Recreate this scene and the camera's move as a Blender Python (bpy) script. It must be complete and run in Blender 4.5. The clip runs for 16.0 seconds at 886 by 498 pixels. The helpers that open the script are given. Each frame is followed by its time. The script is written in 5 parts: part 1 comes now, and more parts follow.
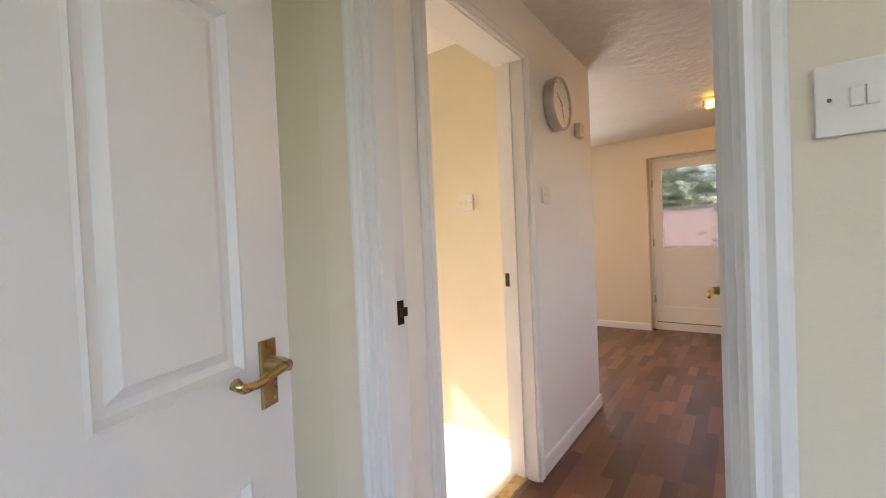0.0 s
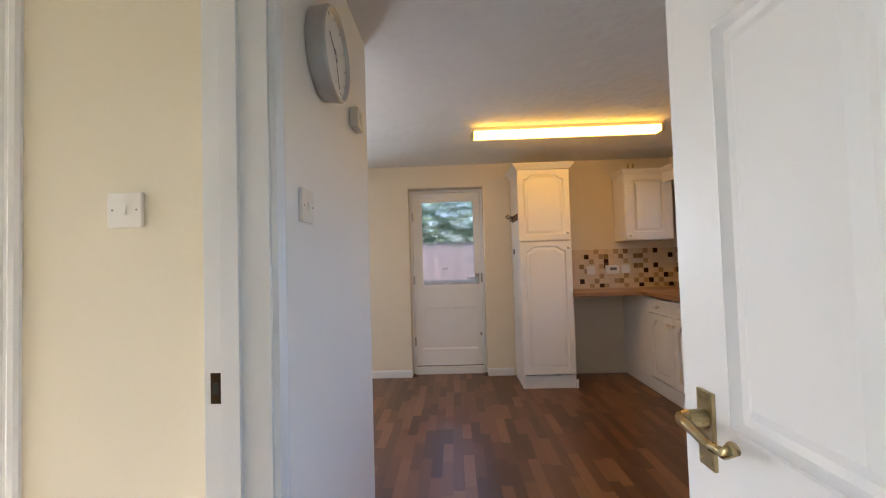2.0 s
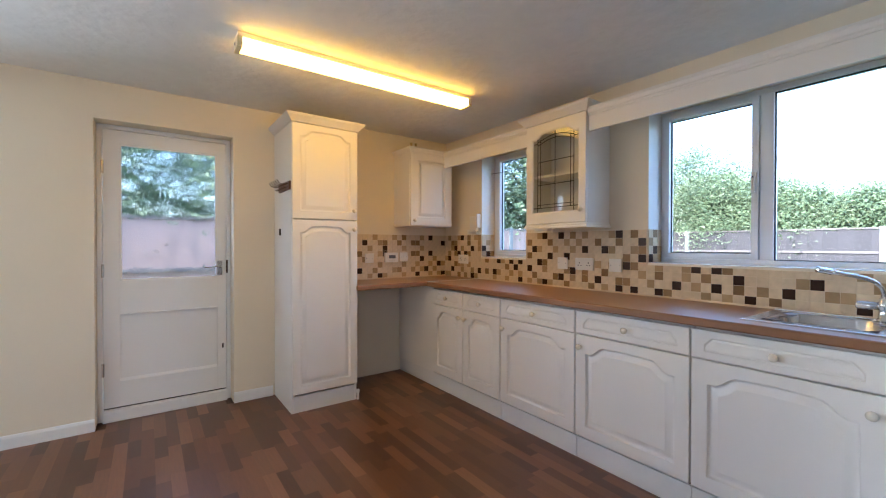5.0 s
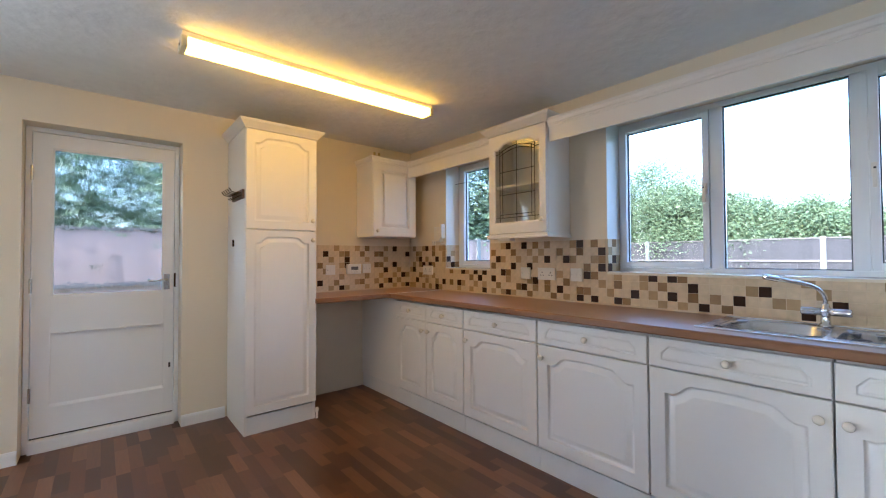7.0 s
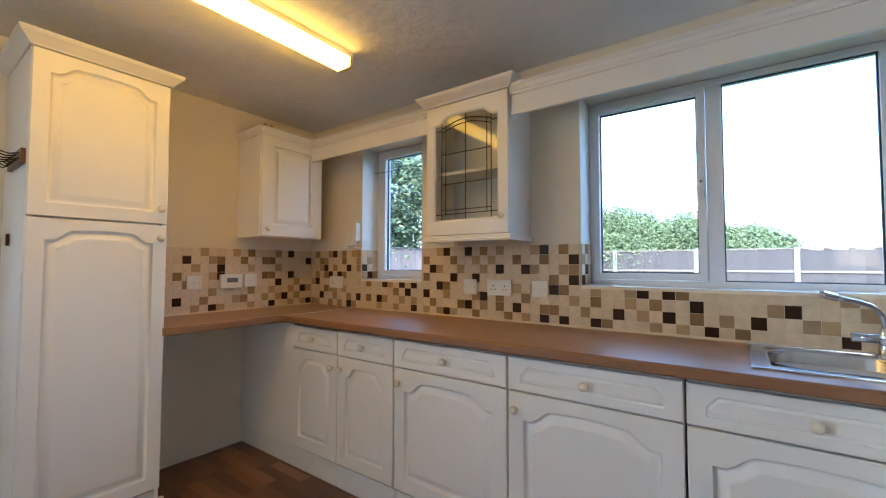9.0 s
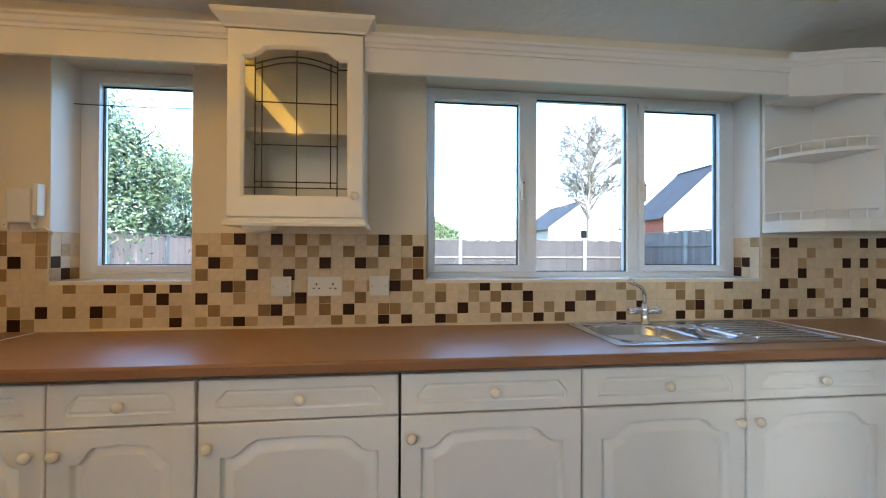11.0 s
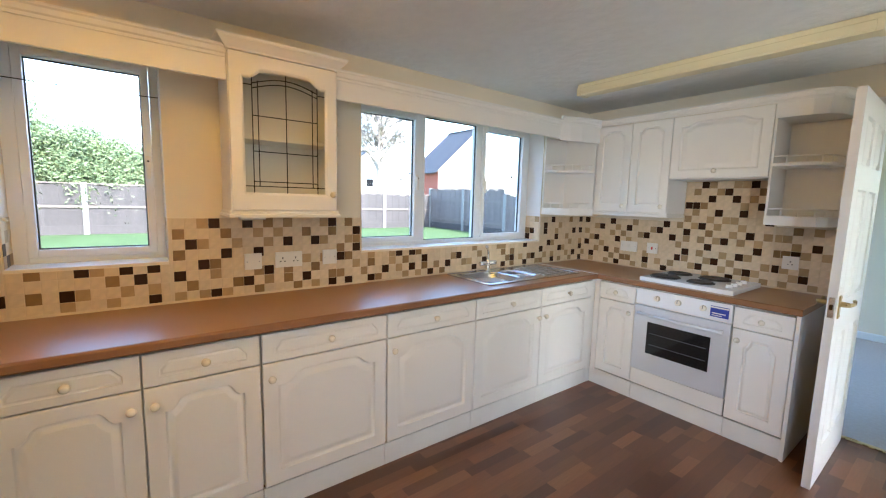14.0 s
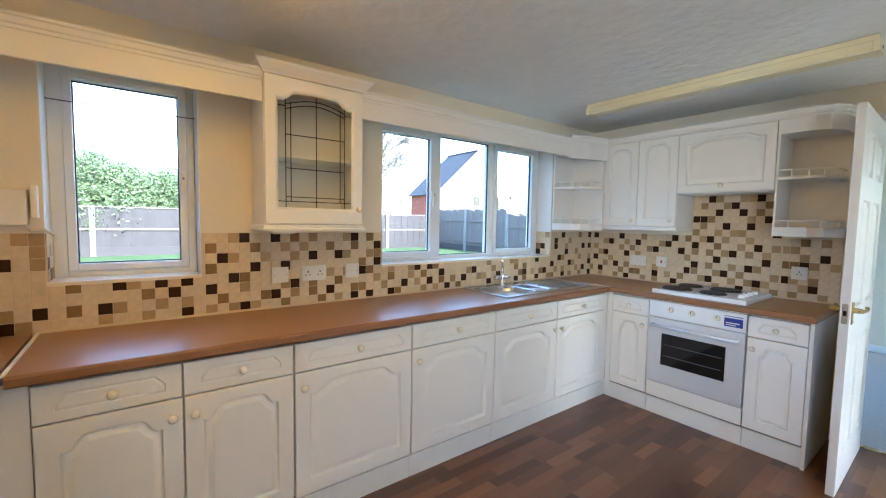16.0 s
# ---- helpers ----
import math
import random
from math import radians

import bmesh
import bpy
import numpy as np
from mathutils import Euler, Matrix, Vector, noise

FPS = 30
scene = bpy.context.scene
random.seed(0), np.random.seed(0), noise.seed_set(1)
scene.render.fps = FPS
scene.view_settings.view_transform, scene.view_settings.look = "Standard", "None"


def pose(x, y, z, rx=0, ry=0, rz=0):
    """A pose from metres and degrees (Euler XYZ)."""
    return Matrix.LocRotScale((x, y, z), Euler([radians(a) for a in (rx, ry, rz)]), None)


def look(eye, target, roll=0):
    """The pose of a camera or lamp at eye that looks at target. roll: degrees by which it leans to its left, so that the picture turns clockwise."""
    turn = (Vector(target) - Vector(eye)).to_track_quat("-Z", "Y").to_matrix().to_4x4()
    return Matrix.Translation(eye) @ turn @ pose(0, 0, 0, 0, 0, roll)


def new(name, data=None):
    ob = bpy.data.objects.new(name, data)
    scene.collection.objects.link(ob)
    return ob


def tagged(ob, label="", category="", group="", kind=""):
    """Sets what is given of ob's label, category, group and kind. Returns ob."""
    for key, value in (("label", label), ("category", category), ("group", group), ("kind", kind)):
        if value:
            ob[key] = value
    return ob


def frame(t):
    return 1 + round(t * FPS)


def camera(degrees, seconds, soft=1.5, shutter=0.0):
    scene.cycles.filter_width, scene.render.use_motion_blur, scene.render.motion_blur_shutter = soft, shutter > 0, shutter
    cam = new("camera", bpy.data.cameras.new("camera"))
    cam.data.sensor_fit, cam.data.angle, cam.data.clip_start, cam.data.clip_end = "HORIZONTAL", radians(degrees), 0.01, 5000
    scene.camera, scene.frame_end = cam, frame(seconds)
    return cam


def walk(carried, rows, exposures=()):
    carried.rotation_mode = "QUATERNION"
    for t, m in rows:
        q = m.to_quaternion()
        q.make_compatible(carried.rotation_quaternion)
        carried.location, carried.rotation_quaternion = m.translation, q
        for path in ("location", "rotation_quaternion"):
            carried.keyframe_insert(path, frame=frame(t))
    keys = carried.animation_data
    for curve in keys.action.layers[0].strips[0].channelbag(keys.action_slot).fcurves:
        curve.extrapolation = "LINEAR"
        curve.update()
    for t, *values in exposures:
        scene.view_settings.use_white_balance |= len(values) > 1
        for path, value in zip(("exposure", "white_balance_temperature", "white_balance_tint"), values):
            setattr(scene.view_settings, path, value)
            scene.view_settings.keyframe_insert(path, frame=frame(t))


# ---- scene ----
cam = camera(94.9, 16.0, soft=1.15)
PATH = [
    (0, (0.132, 0.068, 1.158), (-1.055, 1.677, 1.117), -2.5),
    (0.5, (-0.041, 0.306, 1.171), (-0.845, 2.137, 1.138), -3.0),
    (1, (-0.185, 0.501, 1.184), (-0.584, 2.461, 1.168), -2.8),
    (1.5, (-0.257, 0.697, 1.226), (-0.397, 2.692, 1.258), -2.0),
    (2, (-0.276, 0.972, 1.206), (-0.328, 2.97, 1.273), -1.7),
    (2.5, (-0.255, 1.19, 1.203), (-0.208, 3.188, 1.266), -1.6),
    (3, (-0.255, 1.406, 1.188), (0.004, 3.389, 1.232), -1.4),
    (3.5, (-0.282, 1.598, 1.206), (0.24, 3.529, 1.224), -1.2),
    (4, (-0.294, 1.788, 1.176), (0.466, 3.638, 1.187), -0.9),
    (4.5, (-0.346, 1.892, 1.166), (0.633, 3.636, 1.163), -0.6),
    (5, (-0.469, 1.902, 1.195), (0.704, 3.522, 1.178), 0.1),
    (5.2, (-0.521, 1.9, 1.207), (0.717, 3.47, 1.184), 0.3),
    (7.5, (-0.276, 1.922, 1.186), (1.034, 3.432, 1.235), -0.4),
    (8, (-0.132, 2.05, 1.187), (1.237, 3.507, 1.235), -0.4),
    (10.3, (0.076, 3.176, 1.2), (2.043, 3.532, 1.266), 0.1),
    (10.5, (0.096, 3.217, 1.21), (2.087, 3.406, 1.254), 0.1),
    (11, (0.185, 3.333, 1.22), (2.172, 3.103, 1.233), 0.2),
    (11.5, (0.216, 3.435, 1.231), (2.113, 2.8, 1.208), 0.4),
    (12, (0.15, 3.64, 1.309), (1.897, 2.671, 1.204), 1.4),
    (12.5, (0.04, 3.817, 1.392), (1.662, 2.66, 1.213), 1.6),
    (13, (-0.109, 3.986, 1.417), (1.478, 2.789, 1.193), 1.6),
    (13.5, (-0.221, 4.143, 1.415), (1.359, 2.94, 1.182), 1.5),
    (14, (-0.298, 4.308, 1.418), (1.29, 3.116, 1.179), 1.5),
    (14.5, (-0.35, 4.484, 1.4), (1.248, 3.307, 1.157), 1.5),
    (15, (-0.389, 4.562, 1.392), (1.228, 3.41, 1.154), 1.4),
    (15.5, (-0.388, 4.559, 1.393), (1.243, 3.42, 1.19), 1.2),
    (16, (-0.28, 4.452, 1.374), (1.313, 3.251, 1.239), 1.0),
]
walk(cam, [(t, look(eye, target, roll)) for t, eye, target, roll in PATH],
     [(0.0, 3.2, 7600, 25), (1.0, 3.3, 6500, 21), (2.0, 3.0, 5900, 17), (3.0, 3.2, 5500, 14), (4.5, 3.32, 5350, 12), (8.0, 3.22, 5150, 9), (11.0, 3.14, 5600, 5), (12.5, 3.52, 5700, 8), (14.5, 3.65, 5750, 7), (16.0, 3.62, 5350, 5)])

# ---- world, sun, exposure ----
SUN_ELEV, SUN_AZ = 35.0, 262.0
world = bpy.data.worlds.new("world")
scene.world = world
world.use_nodes = True
wn = world.node_tree
sky = wn.nodes.new("ShaderNodeTexSky")
sky.sky_type, sky.sun_disc = "NISHITA", False
sky.sun_elevation, sky.sun_rotation = radians(SUN_ELEV), radians(SUN_AZ)
wn.links.new(sky.outputs[0], wn.nodes["Background"].inputs[0])
wn.nodes["Background"].inputs[1].default_value = 0.15
sun = new("sun", bpy.data.lights.new("sun", "SUN"))
sun.data.energy, sun.data.angle, sun.data.color = 1.5, radians(0.6), (1.0, 0.94, 0.85)
sa, se = radians(SUN_AZ), radians(SUN_ELEV)
sun.matrix_world = look((0, 0, 30), (0 - 30 * math.sin(sa) * math.cos(se), 0 - 30 * math.cos(sa) * math.cos(se), 30 - 30 * math.sin(se)))

# area lamp added at the dining-end window, narrowed and aimed to brighten the hob wall
window_fill = new("window_fill_lamp", bpy.data.lights.new("window_fill_lamp", "AREA"))
window_fill.data.shape, window_fill.data.size, window_fill.data.size_y = "RECTANGLE", 1.50, 1.06
window_fill.data.energy, window_fill.data.spread, window_fill.data.color = 5.4, radians(108), (0.92, 0.96, 1.0)
window_fill.matrix_world = look((-2.72, 5.53, 1.44), (-1.2, 0.0, 2.2))

# ---- plan ----
XW, YN, YS, XC, CEIL = 2.04, 5.32, 0.885, -0.67, 2.25   # window wall, back wall, hob wall, clock wall, ceiling
YC = 2.865          # end of the clock wall
XD, ZT = 1.475, 0.885   # base door fronts, worktop top
YF = 1.476          # hob-run door fronts


# ---- materials ----
def mat(name, col, rough=0.5, metal=0.0, var=0.06, scale=6.0, bump=0.0, bscale=60.0, spread=0.0, spec=0.5, coat=0.0, island=False, stretch=None):
    m = bpy.data.materials.new(name)
    m.use_nodes = True
    t, l = m.node_tree.nodes, m.node_tree.links
    p = t["Principled BSDF"]
    p.inputs["Roughness"].default_value, p.inputs["Metallic"].default_value = rough, metal
    p.inputs["Specular IOR Level"].default_value = spec
    p.inputs["Coat Weight"].default_value = coat
    co = t.new("ShaderNodeTexCoord")
    src = co.outputs["Object"]
    if stretch:
        mp = t.new("ShaderNodeMapping")
        mp.inputs["Scale"].default_value = stretch
        l.new(src, mp.inputs[0])
        src = mp.outputs[0]
    n1, n2 = t.new("ShaderNodeTexNoise"), t.new("ShaderNodeTexNoise")
    n1.inputs["Scale"].default_value, n1.inputs["Detail"].default_value = scale, 5
    n2.inputs["Scale"].default_value, n2.inputs["Detail"].default_value = bscale, 4
    l.new(src, n1.inputs[0])
    l.new(src, n2.inputs[0])
    add = t.new("ShaderNodeMath")
    add.operation = "MULTIPLY_ADD"
    l.new(n1.outputs[0], add.inputs[0])
    add.inputs[1].default_value, add.inputs[2].default_value = 2 * var, 1 - var
    val = add.outputs[0]
    fine = t.new("ShaderNodeMath")
    fine.operation = "MULTIPLY_ADD"
    l.new(n2.outputs[0], fine.inputs[0])
    fine.inputs[1].default_value = var
    l.new(val, fine.inputs[2])
    val = fine.outputs[0]
    if spread:
        rnd = t.new("ShaderNodeNewGeometry") if island else t.new("ShaderNodeObjectInfo")
        ra = t.new("ShaderNodeMath")
        ra.operation = "MULTIPLY_ADD"
        l.new(rnd.outputs["Random Per Island" if island else "Random"], ra.inputs[0])
        ra.inputs[1].default_value = 2 * spread
        l.new(val, ra.inputs[2])
        sb = t.new("ShaderNodeMath")
        sb.operation = "SUBTRACT"
        l.new(ra.outputs[0], sb.inputs[0])
        sb.inputs[1].default_value = spread
        val = sb.outputs[0]
    hs = t.new("ShaderNodeHueSaturation")
    hs.inputs["Color"].default_value = (*col, 1)
    l.new(val, hs.inputs["Value"])
    l.new(hs.outputs[0], p.inputs["Base Color"])
    rr = t.new("ShaderNodeMath")
    rr.operation = "MULTIPLY_ADD"
    l.new(n1.outputs[0], rr.inputs[0])
    rr.inputs[1].default_value, rr.inputs[2].default_value = 0.08, max(0.02, rough - 0.04)
    l.new(rr.outputs[0], p.inputs["Roughness"])
    if bump:
        b = t.new("ShaderNodeBump")
        b.inputs["Strength"].default_value, b.inputs["Distance"].default_value = min(1.0, bump), 0.004 * max(1.0, bump)
        l.new(n2.outputs[0], b.inputs["Height"])
        l.new(b.outputs[0], p.inputs["Normal"])
    return m


def glow(name, col, strength):
    m = bpy.data.materials.new(name)
    m.use_nodes = True
    p = m.node_tree.nodes["Principled BSDF"]
    p.inputs["Base Color"].default_value = (0.8, 0.75, 0.6, 1)
    p.inputs["Emission Color"].default_value, p.inputs["Emission Strength"].default_value = (*col, 1), strength
    return m


def pane_glass(name, tint=(1, 1, 1), gloss=0.0, base=0.03):
    """Thin clear glass: lets light through, mirrors by Fresnel."""
    m = bpy.data.materials.new(name)
    m.use_nodes = True
    t, l = m.node_tree.nodes, m.node_tree.links
    t.remove(t["Principled BSDF"])
    tr, gl, mx, fr = t.new("ShaderNodeBsdfTransparent"), t.new("ShaderNodeBsdfGlossy"), t.new("ShaderNodeMixShader"), t.new("ShaderNodeMath")
    lw = t.new("ShaderNodeLayerWeight")
    pw = t.new("ShaderNodeMath")
    pw.operation, fr.operation = "POWER", "MULTIPLY_ADD"
    l.new(lw.outputs["Facing"], pw.inputs[0])
    pw.inputs[1].default_value = 4.0
    l.new(pw.outputs[0], fr.inputs[0])
    fr.inputs[1].default_value, fr.inputs[2].default_value = 0.6, base
    tr.inputs[0].default_value = (*tint, 1)
    gl.inputs["Roughness"].default_value = gloss
    l.new(fr.outputs[0], mx.inputs[0])
    l.new(tr.outputs[0], mx.inputs[1])
    l.new(gl.outputs[0], mx.inputs[2])
    l.new(mx.outputs[0], t["Material Output"].inputs[0])
    return m


def rain_glass(name):
    """Obscure glass with vertical ripples."""
    m = bpy.data.materials.new(name)
    m.use_nodes = True
    t, l = m.node_tree.nodes, m.node_tree.links
    p = t["Principled BSDF"]
    p.inputs["Transmission Weight"].default_value, p.inputs["Roughness"].default_value, p.inputs["IOR"].default_value = 1.0, 0.02, 1.25
    co, mp, n, b = t.new("ShaderNodeTexCoord"), t.new("ShaderNodeMapping"), t.new("ShaderNodeTexNoise"), t.new("ShaderNodeBump")
    mp.inputs["Scale"].default_value = (1.0, 1.0, 0.3)
    n.inputs["Scale"].default_value, n.inputs["Detail"].default_value = 50, 2
    b.inputs["Strength"].default_value, b.inputs["Distance"].default_value = 0.62, 0.005
    l.new(co.outputs["Object"], mp.inputs[0])
    l.new(mp.outputs[0], n.inputs[0])
    l.new(n.outputs[0], b.inputs["Height"])
    l.new(b.outputs[0], p.inputs["Normal"])
    return m


WALL = mat("cream_emulsion", (0.78, 0.70, 0.56), 0.75, var=0.03, scale=2.0, bump=0.12, bscale=180, spec=0.25)
HALLW = mat("warm_cream_emulsion", (0.75, 0.68, 0.53), 0.75, var=0.03, scale=2.0, bump=0.12, bscale=180, spec=0.25)
CLOCKW = mat("off_white_emulsion", (0.86, 0.845, 0.80), 0.6, var=0.03, scale=2.0, bump=0.12, bscale=180, spec=0.3)
CEILM = mat("stippled_ceiling_paint", (0.82, 0.81, 0.78), 0.9, var=0.09, scale=1.6, bump=2.0, bscale=15, spec=0.15)
GLOSS = mat("white_gloss_paint", (0.80, 0.795, 0.785), 0.38, var=0.008, scale=2.0)
FOIL = mat("white_foil_door", (0.82, 0.785, 0.73), 0.38, var=0.015, scale=3.0, bump=0.03, bscale=120)
KNOBM = mat("cream_ceramic", (0.80, 0.73, 0.60), 0.25, var=0.03)
PLINTHM = mat("white_plinth_board", (0.76, 0.74, 0.70), 0.5, var=0.05, scale=8.0, bump=0.05)
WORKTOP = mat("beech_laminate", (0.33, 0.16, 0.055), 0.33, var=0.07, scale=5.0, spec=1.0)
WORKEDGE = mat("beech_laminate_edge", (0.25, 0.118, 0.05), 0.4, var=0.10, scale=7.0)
UPVC = mat("white_upvc", (0.80, 0.82, 0.84), 0.3, var=0.015)
GASKET = mat("black_rubber_seal", (0.02, 0.02, 0.022), 0.6)
STEEL = mat("brushed_stainless", (0.62, 0.63, 0.65), 0.24, 1.0, var=0.05, scale=20, bump=0.02, bscale=300)
CHROME = mat("chrome", (0.75, 0.76, 0.78), 0.08, 1.0, var=0.02)
BRASS = mat("polished_brass", (0.46, 0.36, 0.18), 0.28, 1.0, var=0.06, scale=30)
DARKBRASS = mat("aged_brass", (0.055, 0.035, 0.02), 0.45, 1.0, var=0.1, scale=40)
WHITEPL = mat("white_plastic", (0.79, 0.76, 0.70), 0.35, var=0.02)
BLACK = mat("black_enamel", (0.015, 0.013, 0.012), 0.35, var=0.1)
IRON = mat("cast_iron_plate", (0.022, 0.017, 0.015), 0.55, var=0.15, scale=30, bump=0.1, bscale=120)
ENAMEL = mat("white_enamel", (0.82, 0.82, 0.82), 0.18, var=0.01)
OVENM = mat("silver_oven_front", (0.70, 0.71, 0.74), 0.35, 0.35, var=0.02)
OVENGL = mat("dark_oven_glass", (0.01, 0.01, 0.011), 0.06, var=0.02)
BLUE = mat("blue_display_film", (0.03, 0.05, 0.30), 0.3)
RED = mat("red_rocker", (0.55, 0.02, 0.02), 0.35)
LEAD = mat("lead_came", (0.035, 0.03, 0.025), 0.5, 0.6)
GROUT = mat("cream_grout", (0.645, 0.525, 0.365), 0.85, var=0.06, bump=0.1, bscale=150)
CARPET = mat("grey_carpet", (0.36, 0.34, 0.33), 0.95, var=0.12, scale=40, bump=0.9, bscale=350, spec=0.1)
CARPETH = mat("beige_carpet", (0.62, 0.57, 0.50), 0.95, var=0.12, scale=40, bump=0.9, bscale=350, spec=0.1)
HOOKWOOD = mat("dark_hook_board", (0.10, 0.045, 0.02), 0.4, var=0.15, scale=20)
DIFFOFF = mat("cream_prismatic_diffuser", (0.74, 0.66, 0.42), 0.3, var=0.02)
# Weak amber emission on the gear tray stands in for lamplight on it.
TRAYON = glow("amber_tray_glow", (1.0, 0.48, 0.07), 0.045)
DIFFON = glow("lit_diffuser", (1.0, 0.50, 0.06), 1.9)
CLEAR = pane_glass("clear_window_glass", base=0.006)
CABGLASS = pane_glass("cabinet_glass", (0.86, 0.87, 0.84), base=0.05)
OBSCURE = rain_glass("obscure_door_glass")
RADM = mat("radiator_enamel", (0.66, 0.66, 0.68), 0.3, var=0.02)
STATM = mat("beige_plastic", (0.70, 0.66, 0.56), 0.4, var=0.02)
MARK = mat("grey_print", (0.12, 0.12, 0.13), 0.5)
RIMM = mat("pale_silver_rim", (0.50, 0.50, 0.49), 0.33, 0.85, var=0.02)
SILVERF = mat("clock_face", (0.80, 0.80, 0.78), 0.3, 0.0, var=0.02)
SOCKET_DARK = mat("socket_slot", (0.02, 0.02, 0.02), 0.6)


# ---- mesh helpers ----
def part(name, bm, material, parent=None, label="", smooth=False):
    """Links a bmesh as one mesh object under a thing or part."""
    me = bpy.data.meshes.new(name)
    bm.normal_update()
    bm.to_mesh(me)
    bm.free()
    for m in (material if isinstance(material, (list, tuple)) else [material]):
        me.materials.append(m)
    if smooth:
        me.polygons.foreach_set("use_smooth", [True] * len(me.polygons))
    ob = new(name, me)
    if parent is not None:
        ob.parent = parent
    if label:
        tagged(ob, label)
    return ob


def thing(name, base, rz, label, category, group="", kind=""):
    """An Empty at the thing's base. Local x runs right, y into depth, z up."""
    ob = new(name)
    ob.empty_display_size = 0.05
    ob.matrix_world = pose(base[0], base[1], base[2], 0, 0, rz)
    return tagged(ob, label, category, group, kind)


def box(lo, hi, bev=0.0, bm=None):
    out = bm or bmesh.new()
    b = bmesh.new() if bm is not None and bev else out
    vs = [b.verts.new((x, y, z)) for z in (lo[2], hi[2]) for y in (lo[1], hi[1]) for x in (lo[0], hi[0])]
    for f in ((0, 2, 3, 1), (4, 5, 7, 6), (0, 1, 5, 4), (2, 6, 7, 3), (0, 4, 6, 2), (1, 3, 7, 5)):
        b.faces.new([vs[i] for i in f])
    if bev:
        bmesh.ops.bevel(b, geom=b.edges[:], offset=bev, segments=2, profile=0.7, affect="EDGES")
    if b is not out:
        me = bpy.data.meshes.new("tmp")
        b.to_mesh(me)
        b.free()
        out.from_mesh(me)
        bpy.data.meshes.remove(me)
    return out


def boxes(items, bev=0.0):
    bm = bmesh.new()
    for lo, hi in items:
        box(lo, hi, bev, bm)
    return bm


def rings(bm, loops, cap=True):
    """Bridges loops of equal length with quads and caps the last one."""
    rows = [[bm.verts.new(p) for p in lp] for lp in loops]
    n = len(rows[0])
    for a, b in zip(rows, rows[1:]):
        for i in range(n):
            j = (i + 1) % n
            bm.faces.new((a[i], a[j], b[j], b[i]))
    if cap:
        bm.faces.new(rows[-1])
    return bm


def inset(pts, d):
    """A polygon (counter-clockwise) moved inwards by d."""
    out = []
    n = len(pts)
    for i in range(n):
        p0, p1, p2 = Vector(pts[i - 1]), Vector(pts[i]), Vector(pts[(i + 1) % n])
        e1, e2 = (p1 - p0).normalized(), (p2 - p1).normalized()
        n1, n2 = Vector((-e1.y, e1.x)), Vector((-e2.y, e2.x))
        k = n1 + n2
        k = k / max(0.35, k.dot(n1)) if k.length > 1e-6 else n1
        out.append((p1.x + k.x * d, p1.y + k.y * d))
    return out


def arch(x0, x1, z0, z1, rise, n=18):
    """Outline with square feet and a cathedral arch between small shoulders."""
    w = x1 - x0
    s = z1 - rise
    pts = [(x0, z0), (x1, z0), (x1, s)]
    sh = 0.07 * w
    xs0, xs1 = x1 - sh, x0 + sh
    pts.append((xs0, s))
    for i in range(1, n):
        u = i / n
        x = xs0 + (xs1 - xs0) * u
        v = min(u, 1 - u) * 2
        e = min(1.0, v / 0.34)
        h = 0.76 * e * e * (3 - 2 * e) + 0.24 * math.sin(math.pi * u)
        pts.append((x, s + rise * min(1.0, h)))
    pts += [(xs1, s), (x0, s)]
    return pts


def rect_for(pts, x0, x1, z0, z1):
    """The rectangle's points that belong to those of an arch outline."""
    out = [(x0, z0), (x1, z0), (x1, z1)]
    out += [(min(x1, max(x0, p[0])), z1) for p in pts[3:-1]]
    return out + [(x0, z1)]


def front(w, h, rise, margin=0.055, th=0.02, x=0.0, z=0.0, y=0.0, arched=True):
    """A routed door or drawer front; its face looks to -y."""
    if arched:
        a = arch(x + margin, x + w - margin, z + margin, z + h - margin * 0.75, rise)
        k = max(0.5, min(1.0, (w - 0.1) / 0.4))
        cove = [(o * k, d) for o, d in ((0.002, 0.006), (0.005, 0.012), (0.009, 0.0155), (0.014, 0.0155), (0.022, 0.0115), (0.030, 0.0075), (0.037, 0.0040), (0.043, 0.0015))]
    else:
        c = rise
        x0, x1, z0, z1 = x + margin, x + w - margin, z + margin * 0.62, z + h - margin * 0.62
        zm = z0 + (z1 - z0) * 0.45
        a = [(x0, z0), (x1, z0), (x1, zm), (x1 - c, z1), ((x0 + x1) / 2, z1), (x0 + c, z1), (x0, zm)]
        cove = [(0.001, 0.003), (0.003, 0.0055), (0.006, 0.006), (0.010, 0.004), (0.014, 0.0015)]
    r = rect_for(a, x, x + w, z, z + h)
    at = lambda pp, d: [(p[0], y + d, p[1]) for p in pp]
    r2 = [(min(x + w - 0.003, max(x + 0.003, p[0])), min(z + h - 0.003, max(z + 0.003, p[1]))) for p in r]
    bm = bmesh.new()
    rings(bm, [at(r, th), at(r, 0.003), at(r2, 0.0), at(a, 0.0)] + [at(inset(a, o), d) for o, d in cove])
    n = len(a)
    bm.faces.ensure_lookup_table()
    for f in bm.faces[3 * n:]:
        f.smooth = True
    bm.faces[-1].smooth = False
    return bm


